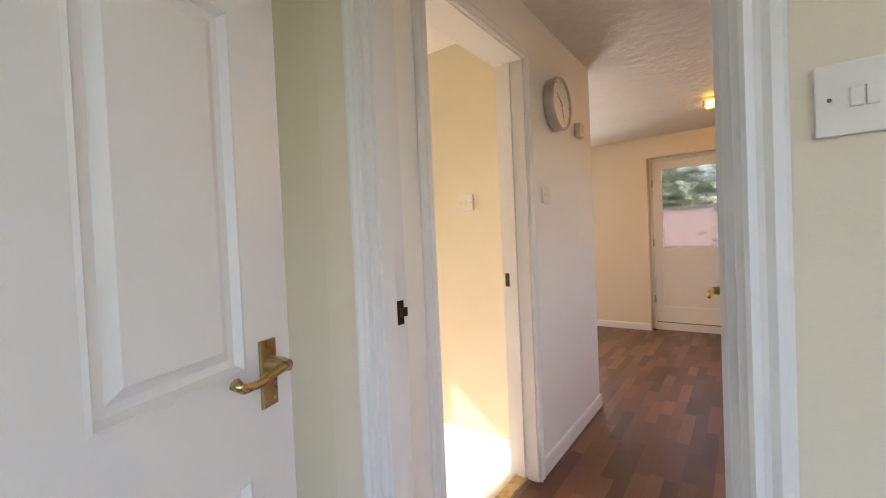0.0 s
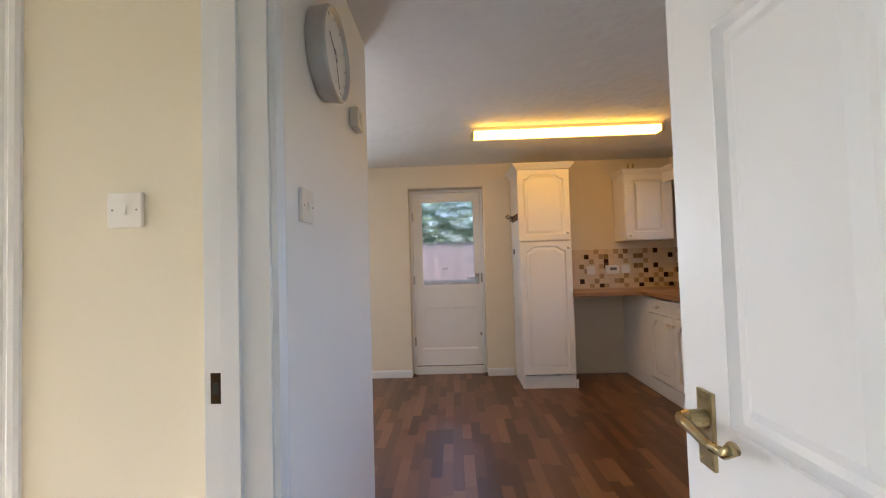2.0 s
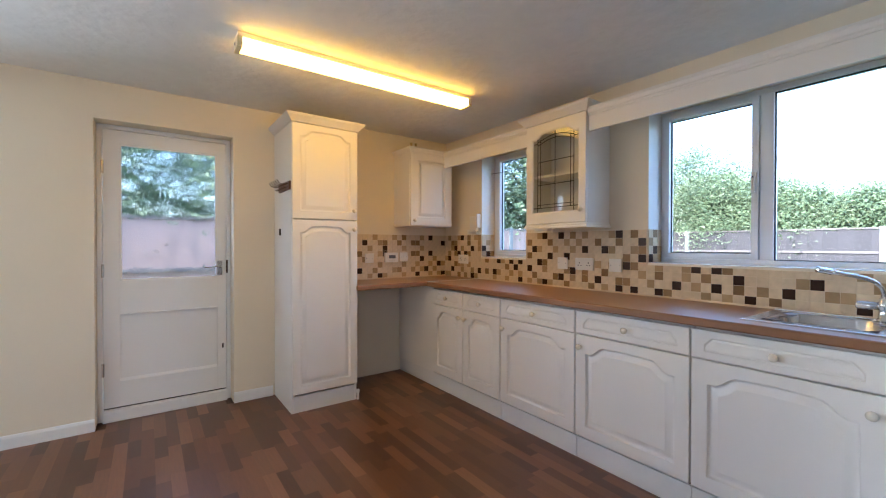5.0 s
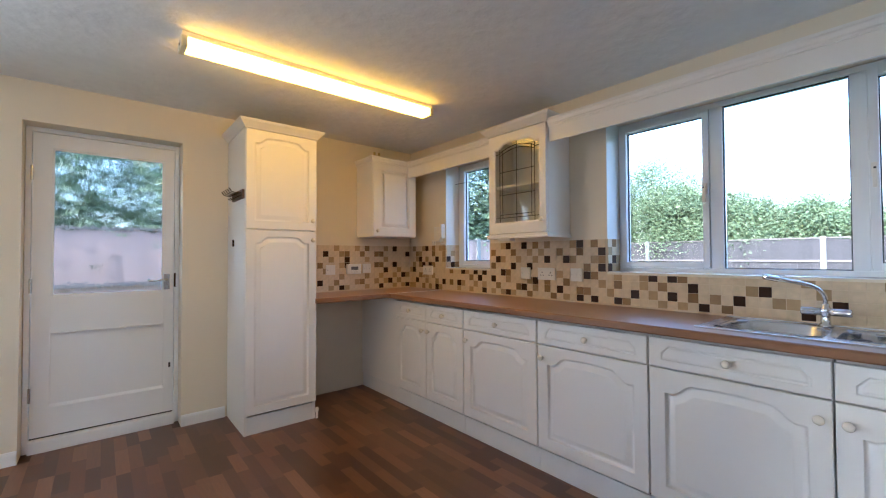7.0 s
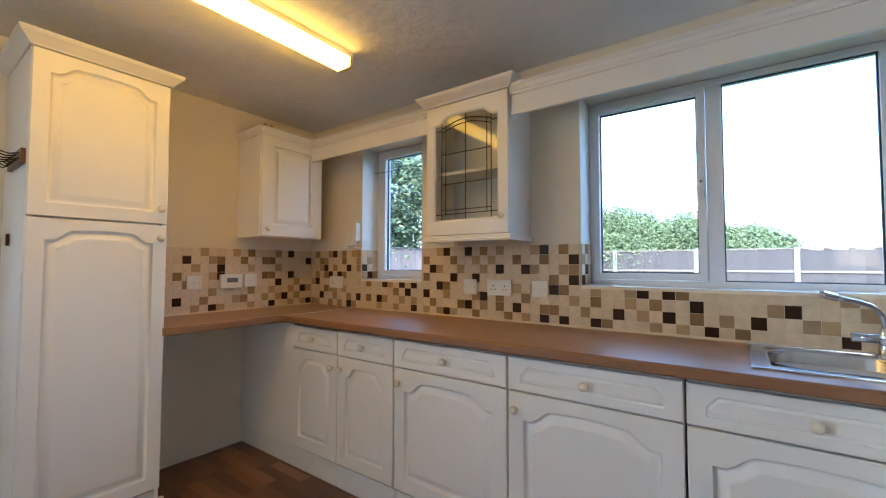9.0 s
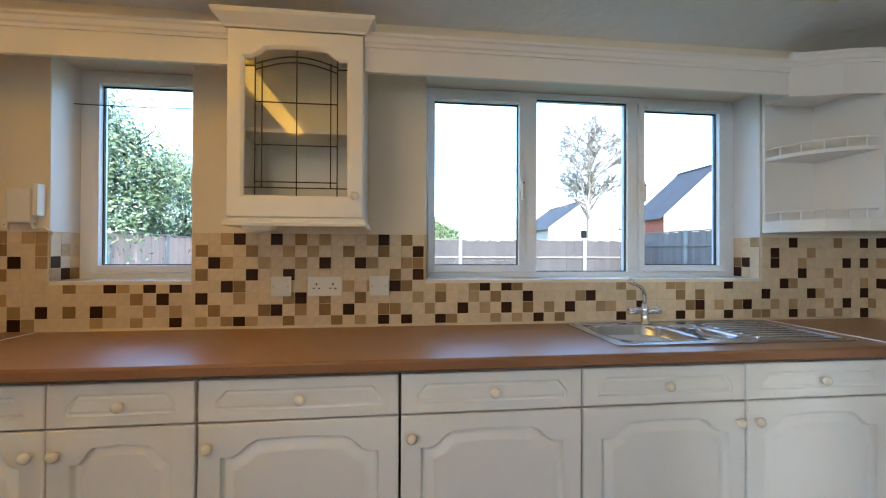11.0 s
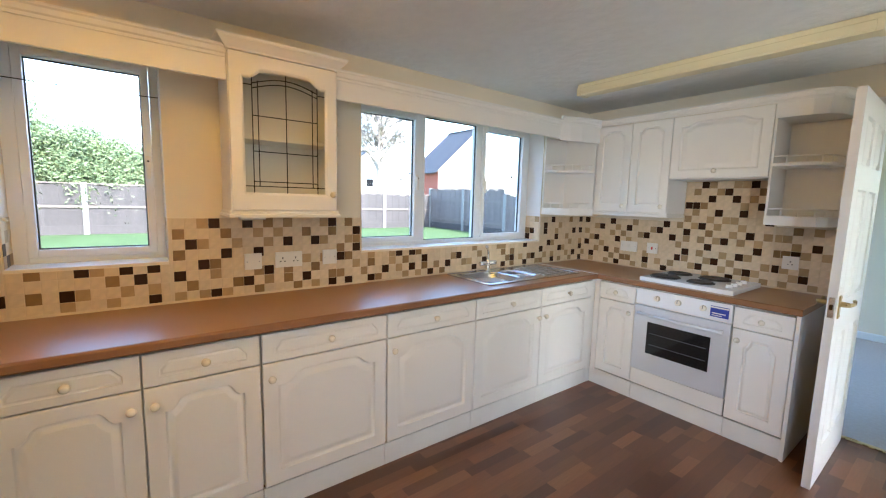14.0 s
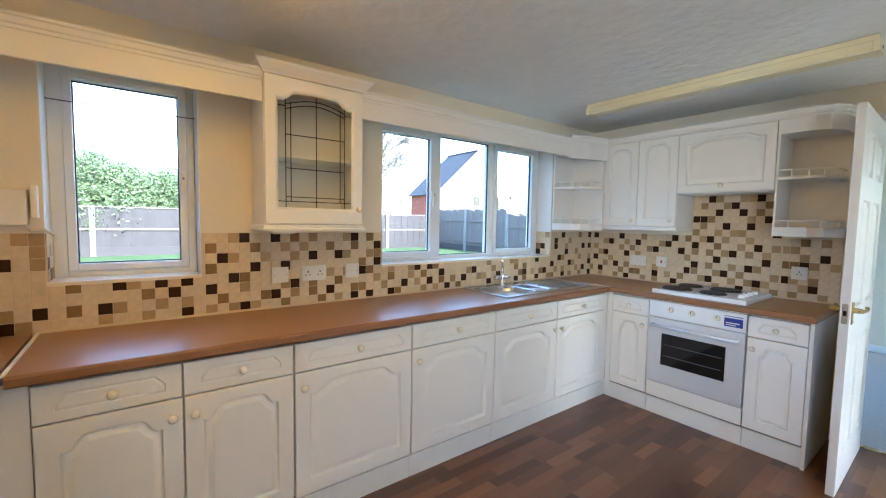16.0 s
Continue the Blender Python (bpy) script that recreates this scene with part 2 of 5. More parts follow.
def lathe(profile, n=16, axis="y"):
    """Turned shape: profile of (radius, along)."""
    bm = bmesh.new()
    loops = []
    for r, a in profile:
        lp = []
        for i in range(n):
            u = 2 * math.pi * i / n
            c, s = r * math.cos(u), r * math.sin(u)
            lp.append({"y": (c, a, s), "z": (c, s, a), "x": (a, c, s)}[axis])
        loops.append(lp)
    rings(bm, loops)
    bmesh.ops.recalc_face_normals(bm, faces=bm.faces[:])
    return bm


def tube(pts, r, n=10, bm=None):
    bm = bm or bmesh.new()
    pts = [Vector(p) for p in pts]
    loops = []
    for i, p in enumerate(pts):
        d = (pts[min(i + 1, len(pts) - 1)] - pts[max(i - 1, 0)]).normalized()
        side = d.cross(Vector((0, 0, 1)))
        if side.length < 0.05:
            side = d.cross(Vector((0, 1, 0)))
        side.normalize()
        up = side.cross(d)
        rad = r[i] if isinstance(r, (list, tuple)) else r
        loops.append([p + rad * (math.cos(2 * math.pi * k / n) * side + math.sin(2 * math.pi * k / n) * up) for k in range(n)])
    rows = [[bm.verts.new(v) for v in lp] for lp in loops]
    for a, b in zip(rows, rows[1:]):
        for k in range(n):
            bm.faces.new((a[k], a[(k + 1) % n], b[(k + 1) % n], b[k]))
    bm.faces.new(rows[0][::-1])
    bm.faces.new(rows[-1])
    bmesh.ops.recalc_face_normals(bm, faces=bm.faces[:])
    return bm


def sweep(profile, path):
    """A moulding: profile of (out, z) carried along a plan path with mitred corners; out lies to the right of the way."""
    bm = bmesh.new()
    rows = []
    for i, p in enumerate(path):
        p = Vector(p)
        ns = []
        if i > 0:
            d = (p - Vector(path[i - 1])).normalized()
            ns.append(Vector((d.y, -d.x)))
        if i < len(path) - 1:
            d = (Vector(path[i + 1]) - p).normalized()
            ns.append(Vector((d.y, -d.x)))
        k = ns[0] if len(ns) == 1 else (ns[0] + ns[1]) / max(0.3, (ns[0] + ns[1]).dot(ns[0]))
        rows.append([bm.verts.new((p.x + k.x * o, p.y + k.y * o, z)) for o, z in profile])
    n = len(profile)
    for a, b in zip(rows, rows[1:]):
        for j in range(n):
            bm.faces.new((a[j], a[(j + 1) % n], b[(j + 1) % n], b[j]))
    bm.faces.new(rows[0][::-1])
    bm.faces.new(rows[-1])
    bmesh.ops.recalc_face_normals(bm, faces=bm.faces[:])
    return bm


def prism(pts, z0, z1, bev=0.0):
    """A plan polygon between two heights."""
    bm = bmesh.new()
    rings(bm, [[(x, y, z0) for x, y in pts], [(x, y, z1) for x, y in pts]])
    bm.verts.ensure_lookup_table()
    bm.faces.new([bm.verts[i] for i in range(len(pts))][::-1])
    bmesh.ops.recalc_face_normals(bm, faces=bm.faces[:])
    if bev:
        bmesh.ops.bevel(bm, geom=[e for e in bm.edges if abs(e.verts[0].co.z - e.verts[1].co.z) < 1e-6], offset=bev, segments=2, profile=0.7, affect="EDGES")
    return bm


def structure(name, items, material, label, category="wall"):
    return tagged(part(name, boxes(items), material), label, category, kind="structure")


# ---- setting: walls, floors, ceiling ----
WO, NO = XW + 0.28, YN + 0.28        # outer faces
WZ0, WZ1 = 1.088, 2.04                # window openings' heights
BIG, SMALL = (1.505, 3.20), (4.20, 4.756)
# The low opening on the lounge side is unseen, added to admit daylight.
structure("wall_east", [
    ((XW, -2.3, -0.1), (WO, -1.9, CEIL)), ((XW, -1.9, -0.1), (WO, 0.3, 0.2)), ((XW, -1.9, 2.1), (WO, 0.3, CEIL)), ((XW, 0.3, -0.1), (WO, NO, WZ0)), ((XW, 0.3, WZ1), (WO, NO, CEIL)),
    ((XW, 0.3, WZ0), (WO, BIG[0], WZ1)), ((XW, BIG[1], WZ0), (WO, SMALL[0], WZ1)), ((XW, SMALL[1], WZ0), (WO, NO, WZ1))],
    WALL, "cream painted plaster wall with two window openings")
BDX = (-0.752, 0.052)
DW = (-3.55, -1.415)
structure("wall_north", [
    ((-3.9, YN, -0.1), (DW[0], NO, CEIL)), ((DW[0], YN, -0.1), (DW[1], NO, 0.88)), ((DW[0], YN, 2.0), (DW[1], NO, CEIL)),
    ((DW[1], YN, -0.1), (BDX[0], NO, CEIL)), ((BDX[0], YN, 2.01), (BDX[1], NO, CEIL)), ((BDX[0], YN + 0.14, -0.1), (BDX[1], NO, 0.0)),
    ((BDX[1], YN, -0.1), (XW, NO, CEIL))], WALL, "cream painted back wall with a door and a window opening")
KX = (-0.627, 0.145)                  # kitchen doorway between the linings
structure("wall_south", [((XC - 0.12, YS - 0.11, -0.1), (KX[0], YS, CEIL)), ((KX[0], YS - 0.11, 2.03), (KX[1], YS, CEIL)), ((KX[1], YS - 0.11, -0.1), (XW, YS, CEIL))],
          WALL, "cream painted partition wall with the kitchen doorway")
D2 = (1.085, 1.85)                   # hall doorway in the clock wall
structure("wall_west", [((XC - 0.14, YS, -0.1), (XC, D2[0], CEIL)), ((XC - 0.14, D2[0], 2.0), (XC, D2[1], CEIL)), ((XC - 0.14, D2[1], -0.1), (XC, YC, CEIL))],
          CLOCKW, "off-white painted wall that carries the clock")
structure("wall_dining_south", [((-3.9, YC - 0.1, -0.1), (XC - 0.14, YC, CEIL))], WALL, "cream painted wall of the dining end")
structure("wall_dining_west", [((-4.0, YC - 0.1, -0.1), (-3.9, NO, CEIL))], WALL, "cream painted end wall of the dining end")
HN = 1.98
structure("wall_hall_north", [((-3.6, HN, -0.1), (-2.175, HN + 0.1, CEIL)), ((-2.175, HN, 1.99), (-1.415, HN + 0.1, CEIL)), ((-1.415, HN, -0.1), (XC - 0.14, HN + 0.1, CEIL))],
          HALLW, "warm cream hall wall beside a cupboard door")
structure("wall_hall_south", [((-3.6, YS - 0.11, -0.1), (XC - 0.12, YS, CEIL))], HALLW, "warm cream hall wall")
structure("wall_hall_west", [((-3.7, YS - 0.11, -0.1), (-3.6, 0.95, CEIL)), ((-3.7, 0.95, 2.2), (-3.6, 1.9, CEIL)), ((-3.7, 0.95, -0.1), (-3.6, 1.9, 0.1)), ((-3.7, 1.9, -0.1), (-3.6, HN + 0.1, CEIL))],
          HALLW, "warm cream hall end wall with a tall light")
LS = -0.25
structure("wall_lobby_south", [((-0.62, LS - 0.1, -0.1), (-0.29, LS, CEIL))], WALL, "cream painted stub wall that carries the lounge door")
structure("wall_lobby_west", [((-2.1, LS - 0.1, -0.1), (-2.0, YS - 0.11, CEIL))], WALL, "cream painted wall")
# Both openings lie out of view, added to brighten lounge and lobby.
structure("wall_lounge_south", [((-2.0, -2.22, -0.1), (-1.8, -2.12, CEIL)), ((-1.8, -2.22, -0.1), (-0.5, -2.12, 0.5)), ((-1.8, -2.22, 2.1), (-0.5, -2.12, CEIL)), ((-0.5, -2.22, -0.1), (0.95, -2.12, CEIL)), ((0.95, -2.22, -0.1), (XW, -2.12, 0.25)), ((0.95, -2.22, 2.1), (XW, -2.12, CEIL))], WALL, "cream painted lounge wall")
structure("wall_lounge_west", [((-2.1, -2.22, -0.1), (-2.0, LS - 0.1, CEIL))], WALL, "cream painted lounge wall")
tagged(part("ceiling", boxes([((-4.0, -2.3, CEIL), (WO, NO, CEIL + 0.2))]), CEILM), "white stippled plaster ceiling", "ceiling", kind="structure")
structure("floor_lobby", [((-2.1, -2.3, -0.1), (XW, YS - 0.05, 0.0))], CARPET, "grey cut-pile carpet in the lobby and lounge", "floor")
structure("floor_hall", [((-3.7, YS - 0.02, -0.1), (XC - 0.05, HN, 0.004))], CARPETH, "pale beige carpet in the hall", "floor")

SKIRT = [(0, 0), (0.014, 0), (0.014, 0.062), (0.009, 0.075), (0, 0.078)]
for path in ([(-3.88, YN), (BDX[0], YN)], [(BDX[1], YN), (0.33, YN)], [(XC, D2[1] + 0.05), (XC, YC), (-3.8, YC)]):
    tagged(part("baseboard", sweep(SKIRT, path), GLOSS), "white gloss skirting board along the wall", "skirting", kind="structure")
tagged(part("baseboard", sweep(SKIRT, [(-1.8, -2.12), (XW, -2.12)][::-1]), GLOSS), "white gloss lounge skirting board", "skirting", kind="structure")
tagged(part("baseboard", sweep(SKIRT, [(-1.37, HN), (XC - 0.14, HN)]), GLOSS), "white gloss hall skirting board", "skirting", kind="structure")
tagged(part("baseboard", sweep(SKIRT, [(0.28, YS - 0.11), (1.9, YS - 0.11)]), GLOSS), "white gloss lobby skirting board", "skirting", kind="structure")
tagged(part("threshold_strip", box((XC - 0.11, D2[0] + 0.02, 0.004), (XC - 0.05, D2[1] - 0.02, 0.010), 0.002), BRASS), "brass carpet strip in the hall doorway", "threshold strip", kind="structure")
tagged(part("threshold_strip", box((KX[0] + 0.03, YS - 0.075, 0.002), (KX[1] - 0.03, YS - 0.04, 0.008), 0.002), BRASS), "brass carpet strip in the kitchen doorway", "threshold strip", kind="structure")

# door linings and architraves
ARCH = [(0.0, 0.0), (0.0, 0.016), (0.006, 0.020), (0.016, 0.013), (0.024, 0.013), (0.034, 0.019), (0.046, 0.016), (0.052, 0.008), (0.052, 0.0)]


def architrave(name, u0, u1, top, place, label):
    """Mitred surround of a doorway, wide in the wall's plane; place(u, out, z) puts a point on the wall."""
    bm = bmesh.new()
    rows = []
    for cu, cz, su, sz in ((u0, 0.0, -1, 0), (u0, top, -1, 1), (u1, top, 1, 1), (u1, 0.0, 1, 0)):
        rows.append([bm.verts.new(place(cu + su * a, o, cz + sz * a)) for a, o in ARCH])
    n = len(ARCH)
    for a, b in zip(rows, rows[1:]):
        for j in range(n):
            bm.faces.new((a[j], a[(j + 1) % n], b[(j + 1) % n], b[j]))
    bmesh.ops.recalc_face_normals(bm, faces=bm.faces[:])
    return tagged(part(name, bm, GLOSS), label, "door frame", kind="structure")


architrave("trim", KX[0] + 0.012, KX[1] - 0.012, 2.012, lambda u, o, z: (u, YS - 0.11 - o, z), "white moulded architrave round the kitchen doorway, lobby side")
architrave("trim", KX[0] + 0.012, KX[1] - 0.012, 2.012, lambda u, o, z: (u, YS + o, z), "white moulded architrave round the kitchen doorway")
architrave("trim", D2[0] + 0.012, D2[1] - 0.012, 1.985, lambda u, o, z: (XC + o, u, z), "white moulded architrave round the hall doorway")
architrave("trim", -2.163, -1.427, 1.978, lambda u, o, z: (u, HN - o, z), "white moulded architrave round the hall cupboard door")
def lining(name, jambs, head, stops, label):
    """Jambs, head and stops of a door lining, each a board of its own."""
    t = thing(name, (0, 0, 0), 0, label, "door frame", kind="structure")
    for lo, hi in jambs:
        part("jamb", box(lo, hi, 0.0015), GLOSS, t)
    part("head", box(head[0], head[1], 0.0015), GLOSS, t)
    for lo, hi in stops:
        part("door_stop", box(lo, hi, 0.0015), GLOSS, t)


lining("door_lining_1", [((KX[0], YS - 0.112, 0), (KX[0] + 0.022, YS + 0.002, 2.03)), ((KX[1] - 0.022, YS - 0.112, 0), (KX[1], YS + 0.002, 2.03))], ((KX[0] + 0.022, YS - 0.112, 2.008), (KX[1] - 0.022, YS + 0.002, 2.03)),
       [((KX[0] + 0.022, YS - 0.09, 0), (KX[0] + 0.034, YS - 0.045, 2.008)), ((KX[1] - 0.034, YS - 0.09, 0), (KX[1] - 0.022, YS - 0.045, 2.008))], "white gloss door lining with stops round the kitchen doorway")
lining("door_lining_2", [((XC - 0.142, D2[0], 0), (XC + 0.002, D2[0] + 0.022, 2.0)), ((XC - 0.142, D2[1] - 0.022, 0), (XC + 0.002, D2[1], 2.0))], ((XC - 0.142, D2[0] + 0.022, 1.978), (XC + 0.002, D2[1] - 0.022, 2.0)),
       [((XC - 0.10, D2[1] - 0.034, 0), (XC - 0.06, D2[1] - 0.022, 1.978))], "white gloss lining of the hall doorway")


def strike(base, rz, label):
    t = thing("strike_plate", base, rz, label, "strike plate")
    part("plate", box((-0.012, -0.003, -0.032), (0.012, 0, 0.032), 0.001), DARKBRASS, t)
    part("lip", box((0.010, -0.006, -0.012), (0.024, -0.001, 0.012), 0.002), DARKBRASS, t)
    part("latch_hole", box((-0.006, -0.0045, -0.012), (0.006, -0.003, 0.012)), BLACK, t)


strike((KX[0] + 0.0222, YS - 0.022, 0.972), 90, "dark brass strike plate on the kitchen door lining")
strike((XC - 0.115, D2[1] - 0.0222, 0.955), 0, "dark brass strike plate on the hall door lining")


def lever(parent, x, y, z, side, direction, metal=BRASS):
    """Brass lever on a plate; side -1 faces to -y, direction is the way the lever points along x."""
    s = side
    lp = part("handle_plate", box((x - 0.018, min(y, y + s * 0.006), z - 0.056), (x + 0.018, max(y, y + s * 0.006), z + 0.056), 0.002), metal, parent, "bright metal handle plate")
    part("rose", lathe([(0.014, y + s * 0.006), (0.013, y + s * 0.03), (0.009, y + s * 0.045)], 14), metal, lp).location = (x, 0, z + 0.015)
    part("lever", tube([(x, y + s * 0.04, z + 0.015), (x + direction * 0.03, y + s * 0.046, z + 0.016), (x + direction * 0.07, y + s * 0.045, z + 0.008), (x + direction * 0.10, y + s * 0.044, z + 0.010), (x + direction * 0.112, y + s * 0.040, z + 0.022)],
                       [0.009, 0.008, 0.0065, 0.007, 0.009]), metal, lp, smooth=True)
    for dz in (-0.045, 0.045):
        part("screw", lathe([(0.0045, y + s * 0.006), (0.0035, y + s * 0.0075)], 8), metal, lp).location = (x + 0.011, 0, z + dz)
        part("screw", lathe([(0.0045, y + s * 0.006), (0.0035, y + s * 0.0075)], 8), metal, lp).location = (x - 0.011, 0, z + dz)


def panel_door(name, base, rz, w, label, hinge_left=True, handle=True, h=1.98, th=0.036):
    """Six-panel moulded door; local x from the hinge, face y=0 and back y=th."""
    t = thing(name, base, rz, label, "door", kind="structure")
    cols = [(0.105, w / 2 - 0.05), (w / 2 + 0.05, w - 0.105)]
    rws = [(0.20, 0.80), (0.965, 1.525), (1.635, 1.87)]
    z0 = 0.006
    items = [((0, 0, z0), (cols[0][0], th, h)), ((cols[1][1], 0, z0), (w, th, h)), ((cols[0][1], 0, z0), (cols[1][0], th, h))]
    zz = [z0] + [v for r in rws for v in r] + [h]
    for c in cols:
        for k in range(0, len(zz), 2):
            items.append(((c[0], 0, zz[k]), (c[1], th, zz[k + 1])))
    leaf = part("leaf", boxes(items), GLOSS, t)
    for c in cols:
        for r in rws:
            bm = bmesh.new()
            a = [(c[0], r[0]), (c[1], r[0]), (c[1], r[1]), (c[0], r[1])]
            for y, s in ((0.0, 1), (th, -1)):
                at = lambda pp, d: [(p[0], y + s * d, p[1]) for p in pp]
                rings(bm, [at(a, 0.0), at(inset(a, 0.006), -0.002), at(inset(a, 0.014), 0.010), at(inset(a, 0.026), 0.010), at(inset(a, 0.042), 0.002)])
            bmesh.ops.recalc_face_normals(bm, faces=bm.faces[:])
            part("panel", bm, GLOSS, leaf)
    if handle:
        lever(t, w - 0.06, 0.0, 0.95, -1, -1)
        lever(t, w - 0.06, th, 0.95, 1, -1)
        part("latch", box((w, th / 2 - 0.011, 0.90), (w + 0.0015, th / 2 + 0.011, 1.0)), STEEL, t, "steel latch plate")
        part("latch_bolt", box((w + 0.001, th / 2 - 0.006, 0.94), (w + 0.007, th / 2 + 0.006, 0.965), 0.001), DARKBRASS, t)
    for z in (0.22, 1.0, 1.76):
        part("hinge", lathe([(0.006, z - 0.04), (0.006, z + 0.04)], 8, "z"), DARKBRASS, t).location = (-0.003, -0.002, 0)
    return t


# the kitchen door stands ajar past a right angle; the lobby door stands wide
KH = (KX[1] - 0.010, YS + 0.004)
ka = math.degrees(math.atan2(1.65 - KH[1], 0.128 - KH[0]))
panel_door("door_1", (KH[0], KH[1], 0), ka, 0.762, "white six-panel kitchen door standing open with brass levers")
panel_door("door_2", (-0.270, -0.225, 0), 110.4, 0.762, "white six-panel lobby door standing open with a brass lever")
d3 = thing("door_3", (-2.15, HN + 0.012, 0), 0, "white flush hall cupboard door, closed", "door", kind="structure")
part("leaf", box((0.003, 0.0, 0.006), (0.717, 0.036, 1.97), 0.002), GLOSS, d3)
for z in (0.22, 1.0, 1.76):
    part("hinge", lathe([(0.006, z - 0.04), (0.006, z + 0.04)], 8, "z"), STEEL, d3).location = (0.720, -0.003, 0)

# ---- back door ----
bd = thing("door_4", (BDX[0], YN + 0.13, 0), 0, "white painted back door with obscure glass, closed", "door", kind="structure")
W = BDX[1] - BDX[0]
fr = part("frame", boxes([((0.003, 0, 0.0), (0.03, 0.06, 2.008)), ((W - 0.03, 0, 0.0), (W - 0.003, 0.06, 2.008)), ((0.03, 0, 1.98), (W - 0.03, 0.06, 2.008))], 0.002), GLOSS, bd)
part("sill", box((0.03, -0.035, 0.0), (W - 0.03, 0.09, 0.075), 0.005), GLOSS, bd, "white painted door sill")
# Dark strip drawn in place of the shaded gap below the leaf.
part("threshold_gap", box((0.034, 0.014, 0.0755), (W - 0.034, 0.05, 0.0845)), GASKET, bd, "dark strip that stands for the shaded gap under the door")
x0, x1, z0, z1 = 0.034, W - 0.034, 0.085, 1.976
gx0, gx1, gz0, gz1 = x0 + 0.088, x1 - 0.060, 0.95, 1.888
part("leaf", boxes([((x0, 0.008, z0), (gx0, 0.052, z1)), ((gx1, 0.008, z0), (x1, 0.052, z1)), ((gx0, 0.008, gz1), (gx1, 0.052, z1)), ((gx0, 0.008, 0.72), (gx1, 0.052, gz0)), ((gx0, 0.008, z0), (gx1, 0.052, 0.26))], 0.0015), GLOSS, bd)
part("lower_panel", box((gx0, 0.022, 0.26), (gx1, 0.04, 0.72)), GLOSS, bd)
part("bead", sweep([(0, 0.26), (0.012, 0.26), (0.002, 0.275), (0, 0.275)], [(gx0, 0.022), (gx1, 0.022)]), GLOSS, bd)
part("weather_groove", box((gx0, 0.004, 0.714), (gx1, 0.010, 0.724), 0.002), GLOSS, bd)
for zz in (gz0, gz1 - 0.012):
    part("glazing_bead", box((gx0, 0.014, zz), (gx1, 0.028, zz + 0.012), 0.003), GLOSS, bd)
for xx in (gx0, gx1 - 0.012):
    part("glazing_bead", box((xx, 0.014, gz0), (xx + 0.012, 0.028, gz1), 0.003), GLOSS, bd)
g = part("pane", box((gx0, 0.030, gz0), (gx1, 0.036, gz1)), OBSCURE, bd, "rippled obscure glass pane")
g.visible_shadow = False
lever(bd, x1 - 0.042, 0.008, 1.02, -1, -1, STEEL)
part("keyhole", box((x1 - 0.028, 0.005, 0.40), (x1 - 0.016, 0.009, 0.435), 0.001), BLACK, bd)
part("lock_keep", box((x1 + 0.001, -0.004, 0.98), (x1 + 0.012, 0.01, 1.08), 0.002), DARKBRASS, bd)
for z in (0.35, 1.02, 1.72):
    part("hinge", lathe([(0.008, z - 0.045), (0.008, z + 0.045)], 8, "z"), STEEL, bd).location = (0.032, 0.0, 0)


# ---- windows ----
def window(name, base, rz, w, h, lights, label, sill=True, fr=0.052, left=0.052, s=0.038, right=0.052):
    """uPVC window seen from inside; lights: (x0, x1, opens). Local y into depth from the inner frame face."""
    t = thing(name, base, rz, label, "window", kind="structure")
    d = 0.06
    items = [((0, 0, 0), (left, d, h)), ((w - right, 0, 0), (w, d, h)), ((left, 0, 0), (w - right, d, fr)), ((left, 0, h - fr), (w - right, d, h))]
    for a, b in zip(lights, lights[1:]):
        items.append(((a[1], 0, fr), (b[0], d, h - fr)))
    part("window_frame", boxes(items, 0.003), UPVC, t)
    for x0, x1, opens in lights:
        z0, z1, y = fr, h - fr, 0.0
        if opens:
            sash = part("sash", boxes([((x0 + 0.002, -0.012, z0 + 0.002), (x0 + s, 0.045, z1 - 0.002)), ((x1 - s, -0.012, z0 + 0.002), (x1 - 0.002, 0.045, z1 - 0.002)),
                                ((x0 + s, -0.012, z0 + 0.002), (x1 - s, 0.045, z0 + s)), ((x0 + s, -0.012, z1 - s), (x1 - s, 0.045, z1 - 0.002))], 0.003), UPVC, t)
            hx = x1 - 0.02 if opens == "r" else x0 + 0.02
            part("window_handle", boxes([((hx - 0.012, -0.026, h * 0.5 - 0.03), (hx + 0.012, -0.012, h * 0.5 + 0.03)), ((hx - 0.008, -0.042, h * 0.5 - 0.08), (hx + 0.008, -0.026, h * 0.5 + 0.012))], 0.004), WHITEPL, sash, "white window handle")
            part("keyhole", box((hx - 0.004, -0.0445, h * 0.5 + 0.0), (hx + 0.004, -0.042, h * 0.5 + 0.008)), BLACK, sash)
            part("vent", boxes([((x0 + 0.05, -0.02, z1 - 0.03), (x1 - 0.05, -0.012, z1 - 0.012))], 0.002), UPVC, sash)
            x0, x1, z0, z1 = x0 + s, x1 - s, z0 + s, z1 - s
        k = 0.005
        part("seal", boxes([((x0, 0.014, z0), (x0 + k, 0.026, z1)), ((x1 - k, 0.014, z0), (x1, 0.026, z1)), ((x0 + k, 0.014, z0), (x1 - k, 0.026, z0 + k)), ((x0 + k, 0.014, z1 - k), (x1 - k, 0.026, z1))]), GASKET, t)
        p = part("pane", box((x0 + k, 0.018, z0 + k), (x1 - k, 0.022, z1 - k)), CLEAR, t, "clear glass pane")
        p.visible_shadow = False
    if sill:
        part("window_sill", box((-0.0, -0.158, -0.012), (w, 0.0, 0.004), 0.003), ENAMEL, t, "white tiled window sill")
    return t


FX = XW + 0.16
yb = BIG[1] - 0.003
